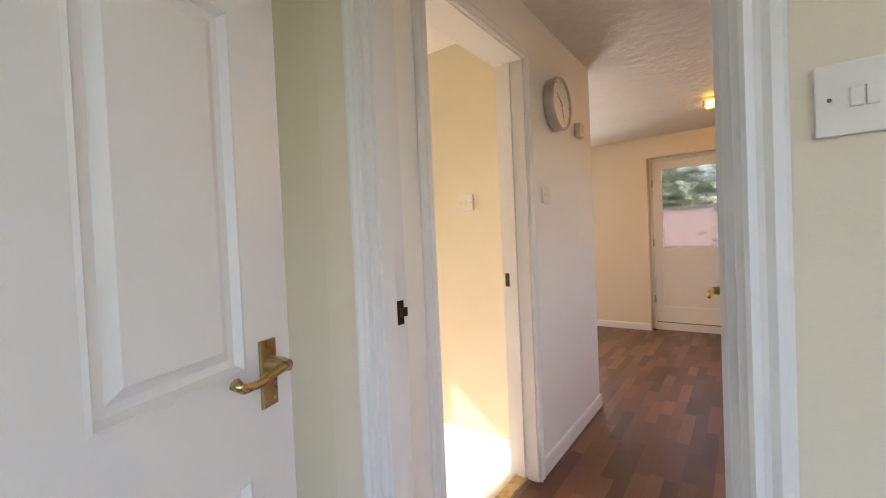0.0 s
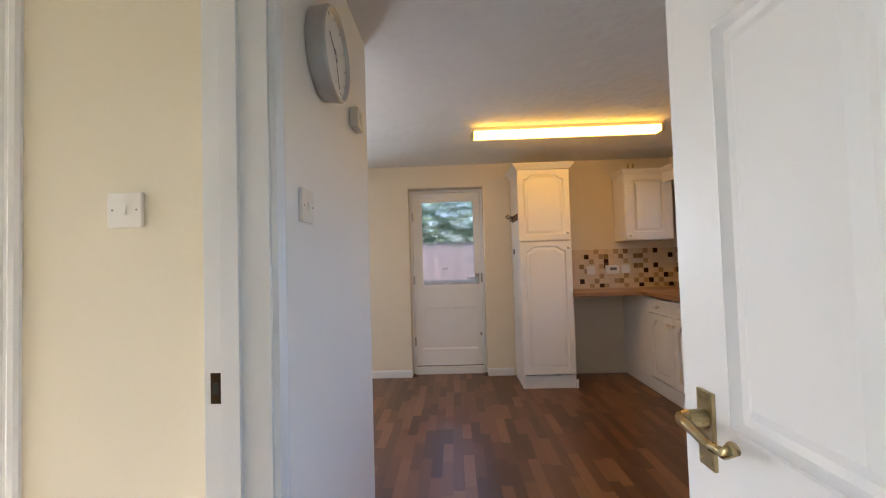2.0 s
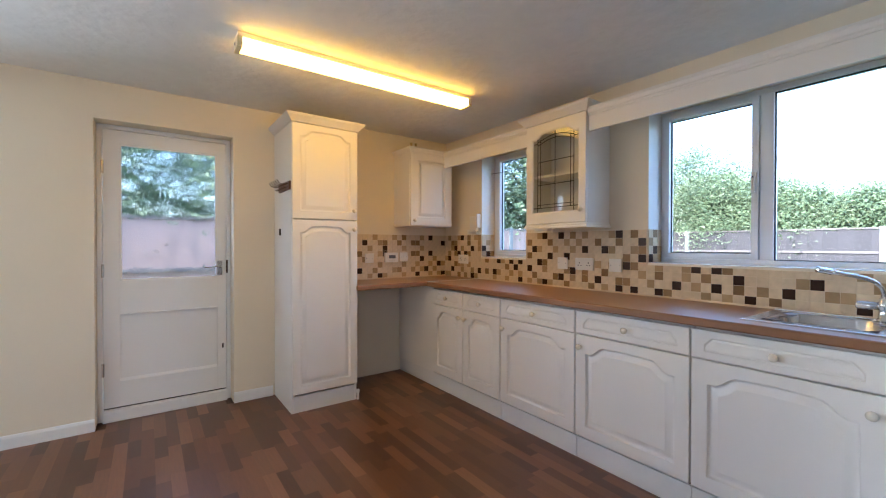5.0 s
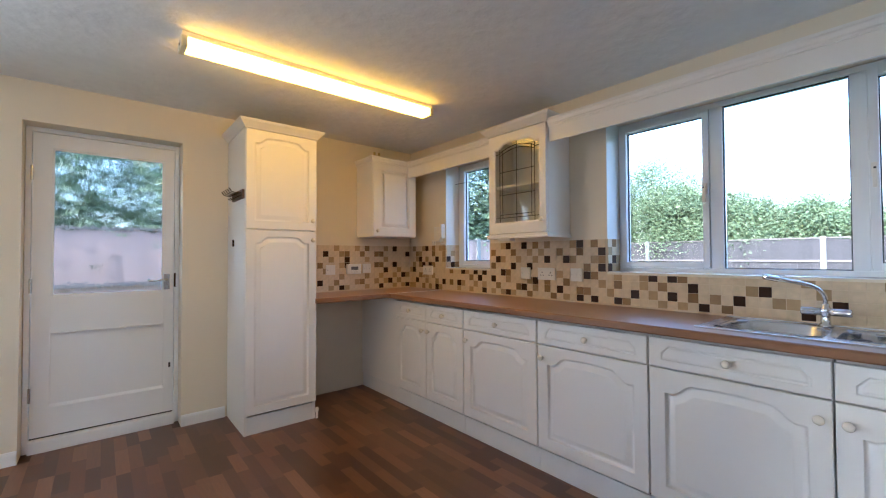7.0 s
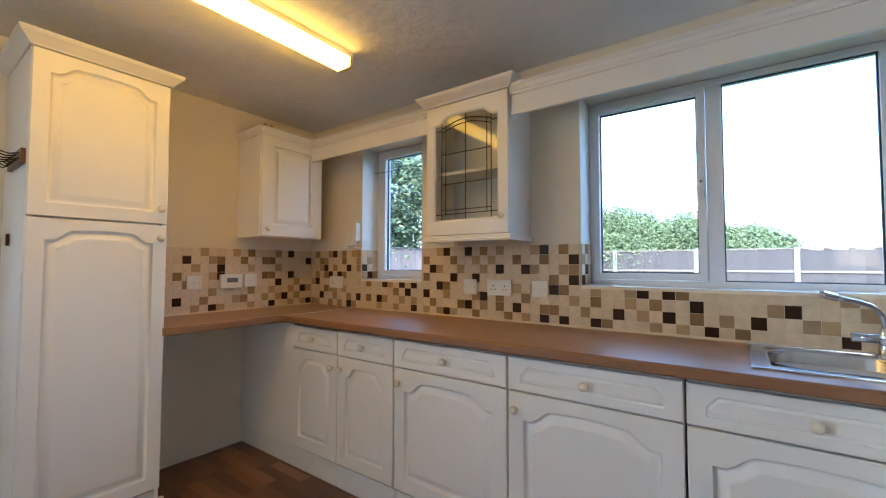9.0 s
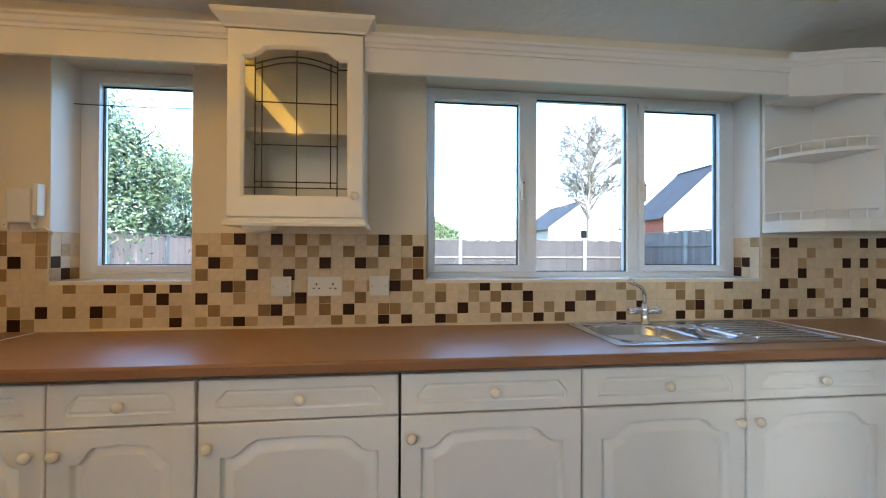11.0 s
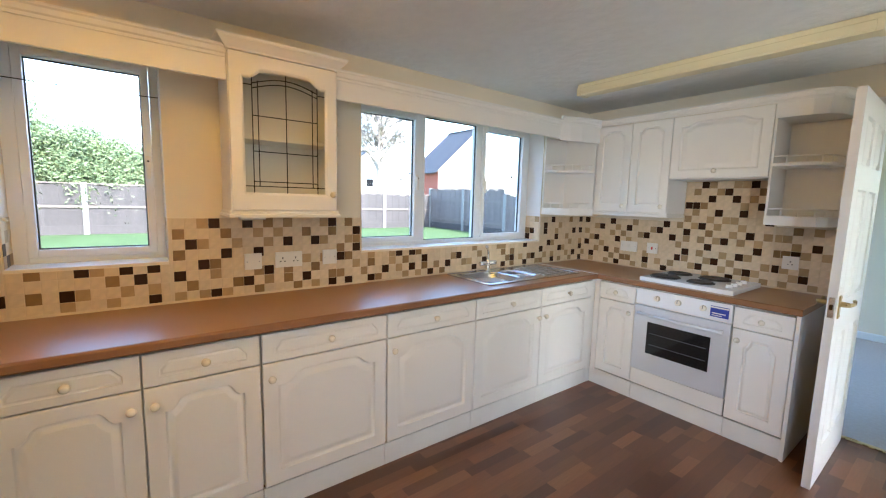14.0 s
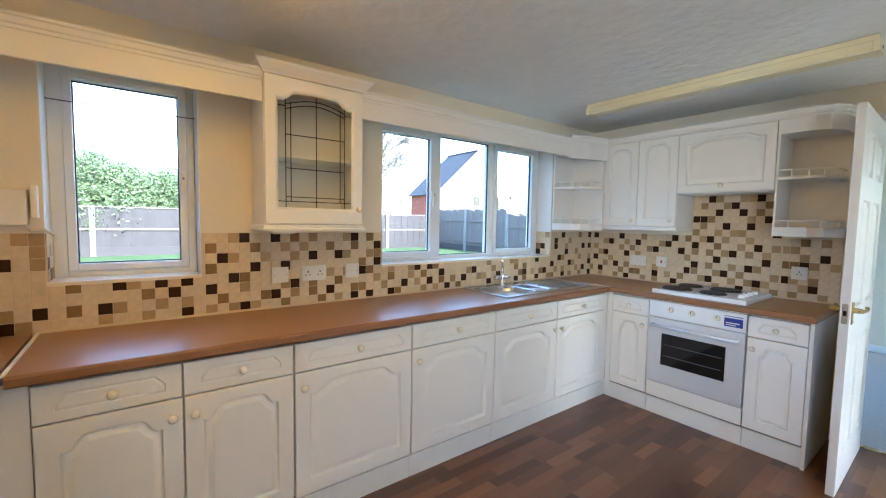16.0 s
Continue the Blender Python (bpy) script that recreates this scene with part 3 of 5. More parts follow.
window("window_1", (FX, yb, WZ0), -90, BIG[1] - BIG[0] - 0.006, WZ1 - WZ0 - 0.002,
       [(0.018, yb - 2.679, "r"), (yb - 2.618, yb - 2.123, ""), (yb - 2.067, BIG[1] - BIG[0] - 0.066, "l")], "white plastic three-light window above the sink", fr=0.03, left=0.018, s=0.034, right=0.06)
window("window_2", (FX, SMALL[1] - 0.003, WZ0), -90, SMALL[1] - SMALL[0] - 0.006, WZ1 - WZ0 - 0.002, [(0.05, SMALL[1] - SMALL[0] - 0.04, "r")], "white plastic single-light window in a tiled reveal", fr=0.03, left=0.05, s=0.034, right=0.034)
window("window_3", (DW[0] + 0.003, YN + 0.12, 0.88), 0, DW[1] - DW[0] - 0.006, 1.118, [(0.052, 0.72, "r"), (0.78, 1.35, ""), (1.41, DW[1] - DW[0] - 0.058, "l")], "white plastic window in the dining end", sill=False)
tagged(part("window_board", box((DW[0] - 0.03, YN - 0.03, 0.862), (DW[1] + 0.02, YN + 0.12, 0.882), 0.005), GLOSS), "white painted window board", "window board", kind="structure")
for ya, yb3 in ((BIG[0], BIG[0] + 0.003), (BIG[1] - 0.003, BIG[1]), (SMALL[0], SMALL[0] + 0.003), (SMALL[1] - 0.003, SMALL[1])):
    tagged(part("trim", box((XW + 0.001, ya, ZT + 8 * 0.0515 + 0.002), (FX - 0.001, yb3, WZ1 - 0.001)), GLOSS), "white painted side of the window recess", "window reveal", kind="structure")
cw = thing("curtain_wire", (XW + 0.12, SMALL[1] - 0.002, 1.87), -90, "thin net curtain wire across the window recess", "curtain wire")
part("wire", tube([(0, 0, 0), (0.278, 0.0, -0.004), (0.555, 0, 0)], 0.0022, 6), LEAD, cw)
# Three unseen lounge windows, added so that daylight reaches the lobby.
window("window_6", (FX, 0.298, 0.202), -90, 2.196, 1.896, [(0.052, 0.70, ""), (0.75, 1.446, ""), (1.496, 2.144, "")], "white plastic picture window, unseen, added to light the lounge", sill=False)
window("window_7", (-0.502, -2.14, 0.502), 180, 1.296, 1.596, [(0.052, 0.62, ""), (0.67, 1.244, "")], "white plastic window, unseen, added to light the lobby", sill=False)
window("window_8", (XW - 0.002, -2.14, 0.252), 180, XW - 0.954, 1.846, [(0.052, 0.52, ""), (0.57, XW - 1.006, "")], "tall white plastic window, unseen, added to light the lounge", sill=False)
wl = thing("window_4", (-3.65, 1.9, 0.1), 90, "tall clear light at the end of the hall", "window", kind="structure")
p = part("pane", box((-0.95, -0.004, 0), (0, 0.004, 2.1)), CLEAR, wl)
p.visible_shadow = False


# ---- kitchen units ----
KNOB = [(0.007, 0.0), (0.006, -0.008), (0.009, -0.012), (0.0155, -0.018), (0.0165, -0.024), (0.012, -0.031), (0.004, -0.034)]


def knob(parent, x, z, y=0.0):
    k = part("knob", lathe(KNOB, 14), KNOBM, parent, "cream ceramic knob", smooth=True)
    k.location = (x, y, z)
    return k


DZ0, DZ1, RZ0, RZ1 = 0.135, 0.701, 0.707, 0.832


def base_unit(base, rz, w, doors, label, drawers=1, knobs="r", group="base units", depth=0.56):
    """White base unit with routed doors and drawer fronts; local x right, y into depth."""
    t = thing("base_cabinet", base, rz, label, "kitchen cabinet", group)
    part("body", box((0.002, 0.048, 0.12), (w - 0.002, depth, 0.845), 0.001), FOIL, t)
    dw = w / doors
    for i in range(doors):
        d = part("door", front(dw - 0.005, DZ1 - DZ0, 0.055, margin=0.062, x=i * dw + 0.0025, z=DZ0), FOIL, t)
        side = knobs[i] if i < len(knobs) else knobs[-1]
        knob(d, i * dw + (dw - 0.035 if side == "r" else 0.035), DZ1 - 0.065)
    rw = w / drawers
    for i in range(drawers):
        d = part("drawer_front", front(rw - 0.005, RZ1 - RZ0, 0.03, x=i * rw + 0.002, z=RZ0, margin=0.05, arched=False), FOIL, t)
        knob(d, (i + 0.5) * rw, (RZ0 + RZ1) / 2)
    part("plinth", box((0.0, 0.020, 0.0), (w, 0.036, 0.118), 0.001), PLINTHM, t, "white plinth board, slightly chipped")
    return t


LBL = "white foil base cabinet with an arched routed door"
base_unit((XD, 4.735, 0), -90, 0.811, 2, "white foil base cabinet with a pair of arched doors", 2, "rl")
base_unit((XD, 3.920, 0), -90, 0.600, 1, LBL + " and wide drawer", 1, "l")
base_unit((XD, 3.317, 0), -90, 0.600, 1, LBL + " beneath the window", 1, "l")
base_unit((XD, 2.714, 0), -90, 0.596, 1, LBL + " under the sink", 1, "r")
base_unit((XD, 2.116, 0), -90, 0.585, 1, LBL + " in the corner", 1, "l")
base_unit((1.440, YF, 0), 180, 0.285, 1, "narrow white base cabinet with an arched door beside the oven", 1, "r")
base_unit((0.553, YF, 0), 180, 0.288, 1, "narrow white base cabinet at the end of the run", 1, "l")
ep = thing("end_panel", (0.264, YF, 0), 180, "white end panel of the hob run", "end panel")
part("board", box((0.0, 0.002, 0.0), (0.018, 0.588, 0.845), 0.001), FOIL, ep)
cp = thing("blanking_board", (XD, 5.318, 0), -90, "plain white blanking panel beside the appliance gap", "panel")
part("board", box((0.0, 0.012, 0.12), (0.582, 0.03, 0.845), 0.001), FOIL, cp)
part("plinth", box((0.0, 0.020, 0.0), (0.583, 0.036, 0.118), 0.001), PLINTHM, cp)
cf = thing("corner_post", (XD, 1.529, 0), -90, "white corner post where the cabinet runs meet", "filler post")
part("post", boxes([((0.0, 0.004, 0.12), (0.05, 0.03, 0.845))], 0.001), FOIL, cf)
part("post_return", box((0.053, -0.035, 0.12), (0.069, 0.0045, 0.845), 0.001), FOIL, cf)
part("plinth", box((0.0, 0.020, 0.0), (0.073, 0.036, 0.118), 0.001), PLINTHM, cf)
part("plinth_return", box((0.0735, -0.036, 0.0), (0.090, 0.036, 0.118), 0.001), PLINTHM, cf)

# built-under oven
ov = thing("oven", (1.150, YF, 0), 180, "white and silver built-under electric oven below the hob", "oven")
OW = 0.594
part("body", box((0.004, 0.022, 0.245), (OW - 0.004, 0.55, 0.84)), FOIL, ov)
part("base_panel", box((0.002, 0.0, 0.135), (OW - 0.002, 0.02, 0.243), 0.002), FOIL, ov)
part("plinth", box((0.0, 0.020, 0.0), (OW, 0.036, 0.118), 0.001), PLINTHM, ov)
cpnl = part("control_panel", box((0.002, -0.006, 0.727), (OW - 0.002, 0.02, 0.836), 0.003), ENAMEL, ov, "white control panel")
od = part("oven_door", box((0.002, -0.012, 0.250), (OW - 0.002, 0.020, 0.716), 0.004), OVENM, ov, "silver oven door")
part("oven_window", box((0.10, -0.0145, 0.385), (OW - 0.10, -0.012, 0.61), 0.0008), OVENGL, od, "dark glass oven window")
for z in (0.45, 0.53):
    part("oven_rack", box((0.12, -0.0148, z), (OW - 0.12, -0.0146, z + 0.004)), MARK, od)
part("door_handle", tube([(0.035, -0.045, 0.665), (0.3, -0.052, 0.665), (OW - 0.035, -0.045, 0.665)], 0.011), OVENM, od, "silver bar handle", smooth=True)
for x in (0.045, OW - 0.045):
    part("handle_bracket", box((x - 0.012, -0.045, 0.655), (x + 0.012, -0.011, 0.675), 0.003), OVENM, od)
for x in (0.15, 0.285, 0.435):
    k = part("control_knob", lathe([(0.019, -0.006), (0.018, -0.022), (0.016, -0.026)], 18), KNOBM, cpnl, "cream control knob", smooth=False)
    k.location = (x, 0, 0.785)
    part("pointer", box((-0.002, -0.028, -0.002), (0.002, -0.0255, 0.016)), MARK, k)
part("timer_display", box((0.475, -0.009, 0.745), (0.575, -0.005, 0.812), 0.001), BLUE, cpnl, "blue and white energy label")
part("label_band", box((0.475, -0.0098, 0.800), (0.575, -0.009, 0.808)), WHITEPL, cpnl)
part("label_bar", box((0.485, -0.0098, 0.765), (0.56, -0.009, 0.772)), WHITEPL, cpnl)
part("label_bar", box((0.485, -0.0098, 0.753), (0.54, -0.009, 0.758)), WHITEPL, cpnl)

# ---- worktops ----
ZB = ZT - 0.037
SX0, SX1, SY0, SY1 = 1.545, 1.985, 1.60, 2.545       # sink cut-out, slightly inside the rim
WF, HF = 1.447, 1.503                                # worktop fronts


wt = thing("worktop", (0, 0, 0), 0, "beech-effect laminate worktop along the window wall", "worktop")
part("board", boxes([((WF + 0.014, SY1 - 0.03, ZB), (XW - 0.003, 4.783, ZT)), ((WF + 0.014, 1.503, ZB), (SX0 + 0.02, SY1 - 0.03, ZT)), ((SX1 - 0.02, 1.503, ZB), (XW - 0.003, SY1 - 0.03, ZT)), ((SX0 + 0.02, 1.503, ZB), (SX1 - 0.02, SY0 + 0.03, ZT))]), WORKTOP, wt)
nose = [(-0.014, ZB), (-0.014, ZT), (-0.007, ZT - 0.0001), (-0.003, ZT - 0.003), (0.0, ZT - 0.008), (0.0, ZB + 0.006), (-0.004, ZB)]
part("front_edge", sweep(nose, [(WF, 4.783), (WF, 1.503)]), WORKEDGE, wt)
wh = thing("worktop", (0, 0, 0), 0, "beech-effect laminate worktop along the hob wall", "worktop")
part("board", box((0.238, YS + 0.003, ZB), (XW - 0.003, HF - 0.014, ZT)), WORKTOP, wh)
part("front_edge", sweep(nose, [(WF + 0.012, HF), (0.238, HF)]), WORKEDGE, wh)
wn2 = thing("worktop", (0, 0, 0), 0, "beech-effect laminate worktop over the appliance gap", "worktop")
part("board", box((0.826, 4.805, ZB), (XW - 0.003, YN - 0.003, ZT)), WORKTOP, wn2)
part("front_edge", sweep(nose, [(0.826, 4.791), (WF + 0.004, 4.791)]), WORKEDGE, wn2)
j1 = thing("joint_strip", (1.45, 4.787, ZT), 0, "pale metal joint strip between two worktops", "joint strip")
part("strip", box((0.0, -0.006, 0.0), (0.585, 0.006, 0.003), 0.001), ENAMEL, j1)
j2 = thing("joint_strip", (WF, HF, ZT), 0, "pale metal joint strip in the worktop corner", "joint strip")
part("strip", box((0.0, -0.005, 0.0), (0.585, 0.005, 0.003), 0.001), ENAMEL, j2)
for name, pa in (("a", [(XW - 0.0095, 4.78), (XW - 0.0095, 1.0)]), ("b", [(2.0, YS + 0.0095), (0.25, YS + 0.0095)]), ("c", [(0.83, YN - 0.0095), (2.02, YN - 0.0095)])):
    tagged(part("sealant_bead", sweep([(0, ZT), (0.008, ZT), (0.001, ZT + 0.010), (0, ZT + 0.010)], pa), GROUT), "cream sealant bead behind the worktop", "sealant", kind="structure")


# ---- sink ----
def bowl(parent, x0, x1, y0, y1, depth, label):
    """A pressed bowl with rounded corners, rim at z=0."""
    def rr(d, z, r):
        pts = []
        for cx, cy, a0 in ((x1 - d - r, y0 + d + r, -90), (x1 - d - r, y1 - d - r, 0), (x0 + d + r, y1 - d - r, 90), (x0 + d + r, y0 + d + r, 180)):
            for k in range(7):
                a = radians(a0 + 15 * k)
                pts.append((cx + r * math.cos(a), cy + r * math.sin(a), z))
        return pts
    bm = bmesh.new()
    r = min(x1 - x0, y1 - y0) * 0.28
    rings(bm, [rr(-0.006, 0.001, r + 0.006), rr(0, 0.0005, r), rr(0.004, -0.006, r - 0.004), rr(0.010, -depth * 0.8, r - 0.01), rr(0.035, -depth, r - 0.03)])
    b = part("bowl", bm, STEEL, parent, label, smooth=True)
    w = part("waste", lathe([(0.028, -depth + 0.001), (0.026, -depth + 0.004), (0.018, -depth + 0.003)], 16, "z"), CHROME, b)
    w.location = ((x0 + x1) / 2, (y0 + y1) / 2, 0)
    return b


sk = thing("sink", (1.540, 2.550, ZT), -90, "stainless one-and-a-half bowl sink with a ribbed drainer", "sink")
SL, SD = 0.955, 0.450                 # length along the wall, depth
B1, B2 = (0.05, 0.39, 0.055, 0.395), (0.42, 0.56, 0.085, 0.365)
rim = [((0, 0, 0.0), (SL, B1[2], 0.005)), ((0, B1[3], 0.0), (SL, SD, 0.005)), ((0, B1[2], 0.0), (B1[0], B1[3], 0.005)), ((B1[1], B1[2], 0.0), (B2[0], B1[3], 0.005)),
       ((B2[0], B1[2], 0.0), (B2[1], B2[2], 0.005)), ((B2[0], B2[3], 0.0), (B2[1], B1[3], 0.005)), ((B2[1], B1[2], 0.0), (SL, B1[3], 0.0035))]
part("rim", boxes(rim), STEEL, sk)
for b, dep in ((B1, 0.16), (B2, 0.09)):
    ob = bowl(sk, *b, dep, "pressed steel bowl")
    ob.location = (0, 0, 0.005)
    # corner fillets that close the square cut-out round the bowl
    for sx in (0, 1):
        for sy in (0, 1):
            fx, fy = b[0] + sx * (b[1] - b[0] - 0.05), b[2] + sy * (b[3] - b[2] - 0.05)
            part("bowl_flange", box((fx, fy, -0.004), (fx + 0.05, fy + 0.05, -0.002)), STEEL, sk)
for i in range(8):
    y = 0.085 + i * 0.04
    part("drainer_rib", tube([(0.60, y, 0.002), (0.63, y, 0.0055), (0.89, y, 0.0055), (0.92, y, 0.002)], [0.003, 0.006, 0.006, 0.003], 8), STEEL, sk, smooth=True)
for lo, hi in (((0.575, 0.03, 0.003), (0.945, 0.042, 0.008)), ((0.575, 0.408, 0.003), (0.945, 0.42, 0.008)), ((0.935, 0.03, 0.003), (0.947, 0.42, 0.008)), ((0.0, 0.0, 0.003), (SL, 0.008, 0.0085)), ((0.0, SD - 0.008, 0.003), (SL, SD, 0.0085))):
    part("raised_rim", box(lo, hi, 0.002), STEEL, sk)
part("overflow_plug", lathe([(0.03, 0.0), (0.028, 0.008), (0.012, 0.01)], 16, "z"), BLACK, sk, "black plug in the half bowl").location = (0.475, 0.30, -0.03)

tp = thing("mixer_tap", (1.950, 2.188, ZT + 0.0052), -90, "chrome bar mixer tap with a long raised spout", "tap")
part("tap_body", lathe([(0.024, 0.0), (0.024, 0.005), (0.017, 0.010), (0.016, 0.05), (0.018, 0.055), (0.018, 0.075), (0.013, 0.082), (0.013, 0.092), (0.010, 0.094)], 18, "z"), CHROME, tp, smooth=True)
for s in (-1, 1):
    part("tap_handle", lathe([(0.012, s * 0.014), (0.0165, s * 0.018), (0.0165, s * 0.076), (0.015, s * 0.08), (0.011, s * 0.0805)], 18, "x"), CHROME, tp, smooth=True).location = (0, 0, 0.06)
part("spout", tube([(0, 0, 0.085), (0.0, 0.0, 0.118), (-0.007, -0.007, 0.138), (-0.022, -0.021, 0.158), (-0.043, -0.042, 0.172), (-0.072, -0.070, 0.182), (-0.108, -0.104, 0.191), (-0.137, -0.132, 0.198)], [0.0095, 0.009, 0.009, 0.009, 0.009, 0.009, 0.0085, 0.0085], 12), CHROME, tp, smooth=True)
part("aerator", tube([(-0.131, -0.126, 0.197), (-0.134, -0.129, 0.198), (-0.172, -0.166, 0.209), (-0.175, -0.169, 0.210)], [0.006, 0.0125, 0.0125, 0.006], 14), CHROME, tp, "chrome spout end")

# ---- hob ----
hb = thing("hob", (1.150, 1.452, ZT), 180, "white enamel electric hob with four solid plates", "hob")
part("hob_top", prism([(0.0, 0.0), (0.575, 0.0), (0.575, 0.50), (0.0, 0.50)], 0.0, 0.030, 0.008), ENAMEL, hb)
for x, y, r in ((0.115, 0.13, 0.090), (0.345, 0.13, 0.075), (0.115, 0.36, 0.075), (0.345, 0.36, 0.090)):
    pl = part("hot_plate", lathe([(r + 0.008, 0.030), (r + 0.007, 0.034), (r, 0.035), (r - 0.004, 0.042), (0.022, 0.041), (0.02, 0.038)], 32, "z"), IRON, hb, "black cast iron plate")
    pl.location = (x, y, 0)
for i in range(4):
    k = part("hob_knob", lathe([(0.019, 0.030), (0.018, 0.046), (0.015, 0.050)], 16, "z"), ENAMEL, hb, "white control knob")
    k.location = (0.515, 0.11 + i * 0.085, 0)
    part("pointer", box((-0.002, 0.004, 0.0495), (0.002, 0.016, 0.0515)), MARK, k)

# ---- wall cabinets ----
CORN = [(0.0, 0.0), (0.006, 0.0), (0.010, 0.008), (0.014, 0.012), (0.030, 0.030), (0.040, 0.040), (0.044, 0.050), (0.044, 0.056), (0.0, 0.056)]
CORN2 = [(0.0, 0.0), (0.007, 0.0), (0.008, 0.012), (0.014, 0.018), (0.018, 0.036), (0.024, 0.042), (0.024, 0.052), (0.0, 0.052)]
RAIL = [(0.0, 0.0), (0.014, 0.0), (0.014, 0.010), (0.008, 0.014), (0.008, 0.024), (0.002, 0.03), (0.0, 0.03)]


def lift(profile, z):
    return [(o, a + z) for o, a in profile]


# tall larder unit
tu = thing("larder_cabinet", (0.345, 4.825, 0), 0, "tall white larder cabinet with arched doors and cornice", "tall cabinet")
TW, TD = 0.490, 0.492
part("side_panel", box((0.0, 0.021, 0.0), (0.018, TD, 2.064), 0.001), FOIL, tu)
part("side_panel", box((TW - 0.018, 0.021, 0.0), (TW, TD, 2.064), 0.001), FOIL, tu)
part("body", box((0.018, 0.048, 0.12), (TW - 0.018, TD - 0.01, 2.06)), FOIL, tu)
part("plinth", box((0.018, 0.024, 0.0), (TW - 0.018, 0.04, 0.118), 0.001), PLINTHM, tu)
d = part("door", front(TW - 0.004, 1.243, 0.045, x=0.002, z=0.135), FOIL, tu, "tall lower door")
knob(d, TW - 0.035, 1.315)
d = part("door", front(TW - 0.004, 0.676, 0.045, x=0.002, z=1.385), FOIL, tu, "upper door")
knob(d, TW - 0.035, 1.455)
part("cornice", sweep(lift(CORN, 2.064), [(-0.001, TD), (-0.001, 0.0), (TW + 0.001, 0.0), (TW + 0.001, TD)]), FOIL, tu)
part("top_board", box((0, 0.0, 2.065), (TW, TD, 2.081)), FOIL, tu)

hk = thing("coat_hook_rail", (0.345, 5.13, 1.62), -90, "dark wooden coat hook rail with metal hooks on the larder side", "hook rail")
part("board", box((0.0, -0.016, -0.03), (0.28, -0.001, 0.03), 0.003), HOOKWOOD, hk)
for i in range(5):
    x = 0.03 + i * 0.055
    part("hook", tube([(x, -0.016, 0.012), (x, -0.045, 0.004), (x, -0.075, 0.012), (x, -0.088, 0.034)], 0.0032, 6), DARKBRASS, hk, "aged brass hook")
    part("lower_hook", tube([(x, -0.016, -0.008), (x, -0.034, -0.02), (x, -0.048, -0.012)], 0.003, 6), DARKBRASS, hk)
wb = thing("wall_bracket", (0.344, 5.14, 1.27), -90, "small dark catch on the larder side", "catch")
part("catch", box((0, -0.01, 0), (0.02, 0.0, 0.05), 0.002), DARKBRASS, wb)

# wall cupboard over the appliance gap
BX0, BX1 = 1.43, 1.895
bc = thing("wall_cabinet", (BX0, 5.02, 1.372), 0, "white wall cabinet with a raised panel door", "wall cabinet")
BW, BD = BX1 - BX0, 0.297
part("body", box((0.0, 0.021, 0.0), (BW, BD, 0.66), 0.001), FOIL, bc)
d = part("door", front(BW - 0.006, 0.652, 0.006, x=0.003, z=0.004, margin=0.075), FOIL, bc)
knob(d, 0.035, 0.05)
part("cornice", sweep(lift(CORN2, 0.655), [(-0.001, BD), (-0.001, 0.0), (BW + 0.001, 0.0)]), FOIL, bc)
for x in (0.13, 0.18):
    part("flue_pipe", lathe([(0.011, 0.66), (0.011, 0.80)], 10, "z"), BRASS, bc, "copper pipe").location = (x, 0.2, 0)

# glazed cabinet between the windows
gc = thing("glazed_wall_cabinet", (1.775, 3.962, 1.315), -90, "white wall cabinet with a leaded glass door", "wall cabinet")
GW, GD, GH = 0.502, 0.262, 0.743
part("side_panel", box((0.0, 0.021, 0.02), (0.018, GD, GH), 0.001), FOIL, gc)
part("side_panel", box((GW - 0.018, 0.021, 0.02), (GW, GD, GH), 0.001), FOIL, gc)
part("back_panel", box((0.018, GD - 0.008, 0.02), (GW - 0.018, GD, GH)), FOIL, gc)
part("bottom_board", box((0.018, 0.022, 0.02), (GW - 0.018, GD - 0.008, 0.038)), FOIL, gc)
part("top_board", box((0.018, 0.022, GH - 0.018), (GW - 0.018, GD - 0.008, GH)), FOIL, gc)
part("shelf", box((0.018, 0.05, 0.365), (GW - 0.018, GD - 0.008, 0.383), 0.001), FOIL, gc, "white shelf behind the glass")
part("light_rail", sweep(lift(RAIL, 0.0), [(0.0, GD - 0.002), (0.0, 0.004), (GW, 0.004), (GW, GD - 0.002)]), FOIL, gc)
part("cornice", sweep(lift(CORN, GH - 0.004), [(-0.001, GD), (-0.001, 0.0), (GW + 0.001, 0.0), (GW + 0.001, GD)]), FOIL, gc)
part("cap_board", box((0, 0.0, GH - 0.001), (GW, GD, GH + 0.012)), FOIL, gc)
gx0, gx1, gz0, gz1 = 0.062, GW - 0.062, 0.115, 0.672
ga = arch(gx0, gx1, gz0, gz1, 0.042, 14)
gr = rect_for(ga, 0.002, GW - 0.002, 0.034, GH - 0.006)
at = lambda pp, dd: [(p[0], dd, p[1]) for p in pp]
bm = bmesh.new()
rings(bm, [at(ga, 0.02), at(gr, 0.02), at(gr, 0.002), at(inset(gr, 0.002), 0.0), at(inset(ga, -0.012), 0.0), at(inset(ga, -0.004), 0.004), at(ga, 0.008), at(ga, 0.02)], cap=False)
bmesh.ops.recalc_face_normals(bm, faces=bm.faces[:])
gd = part("door", bm, FOIL, gc, "white arched door frame")
knob(gd, GW - 0.03, 0.115)
bm = bmesh.new()
rings(bm, [at(inset(ga, -0.004), 0.016), at(inset(ga, -0.004), 0.013)])
gp = part("pane", bm, CABGLASS, gd, "leaded glass pane")
gp.visible_shadow = False
r = 0.0022
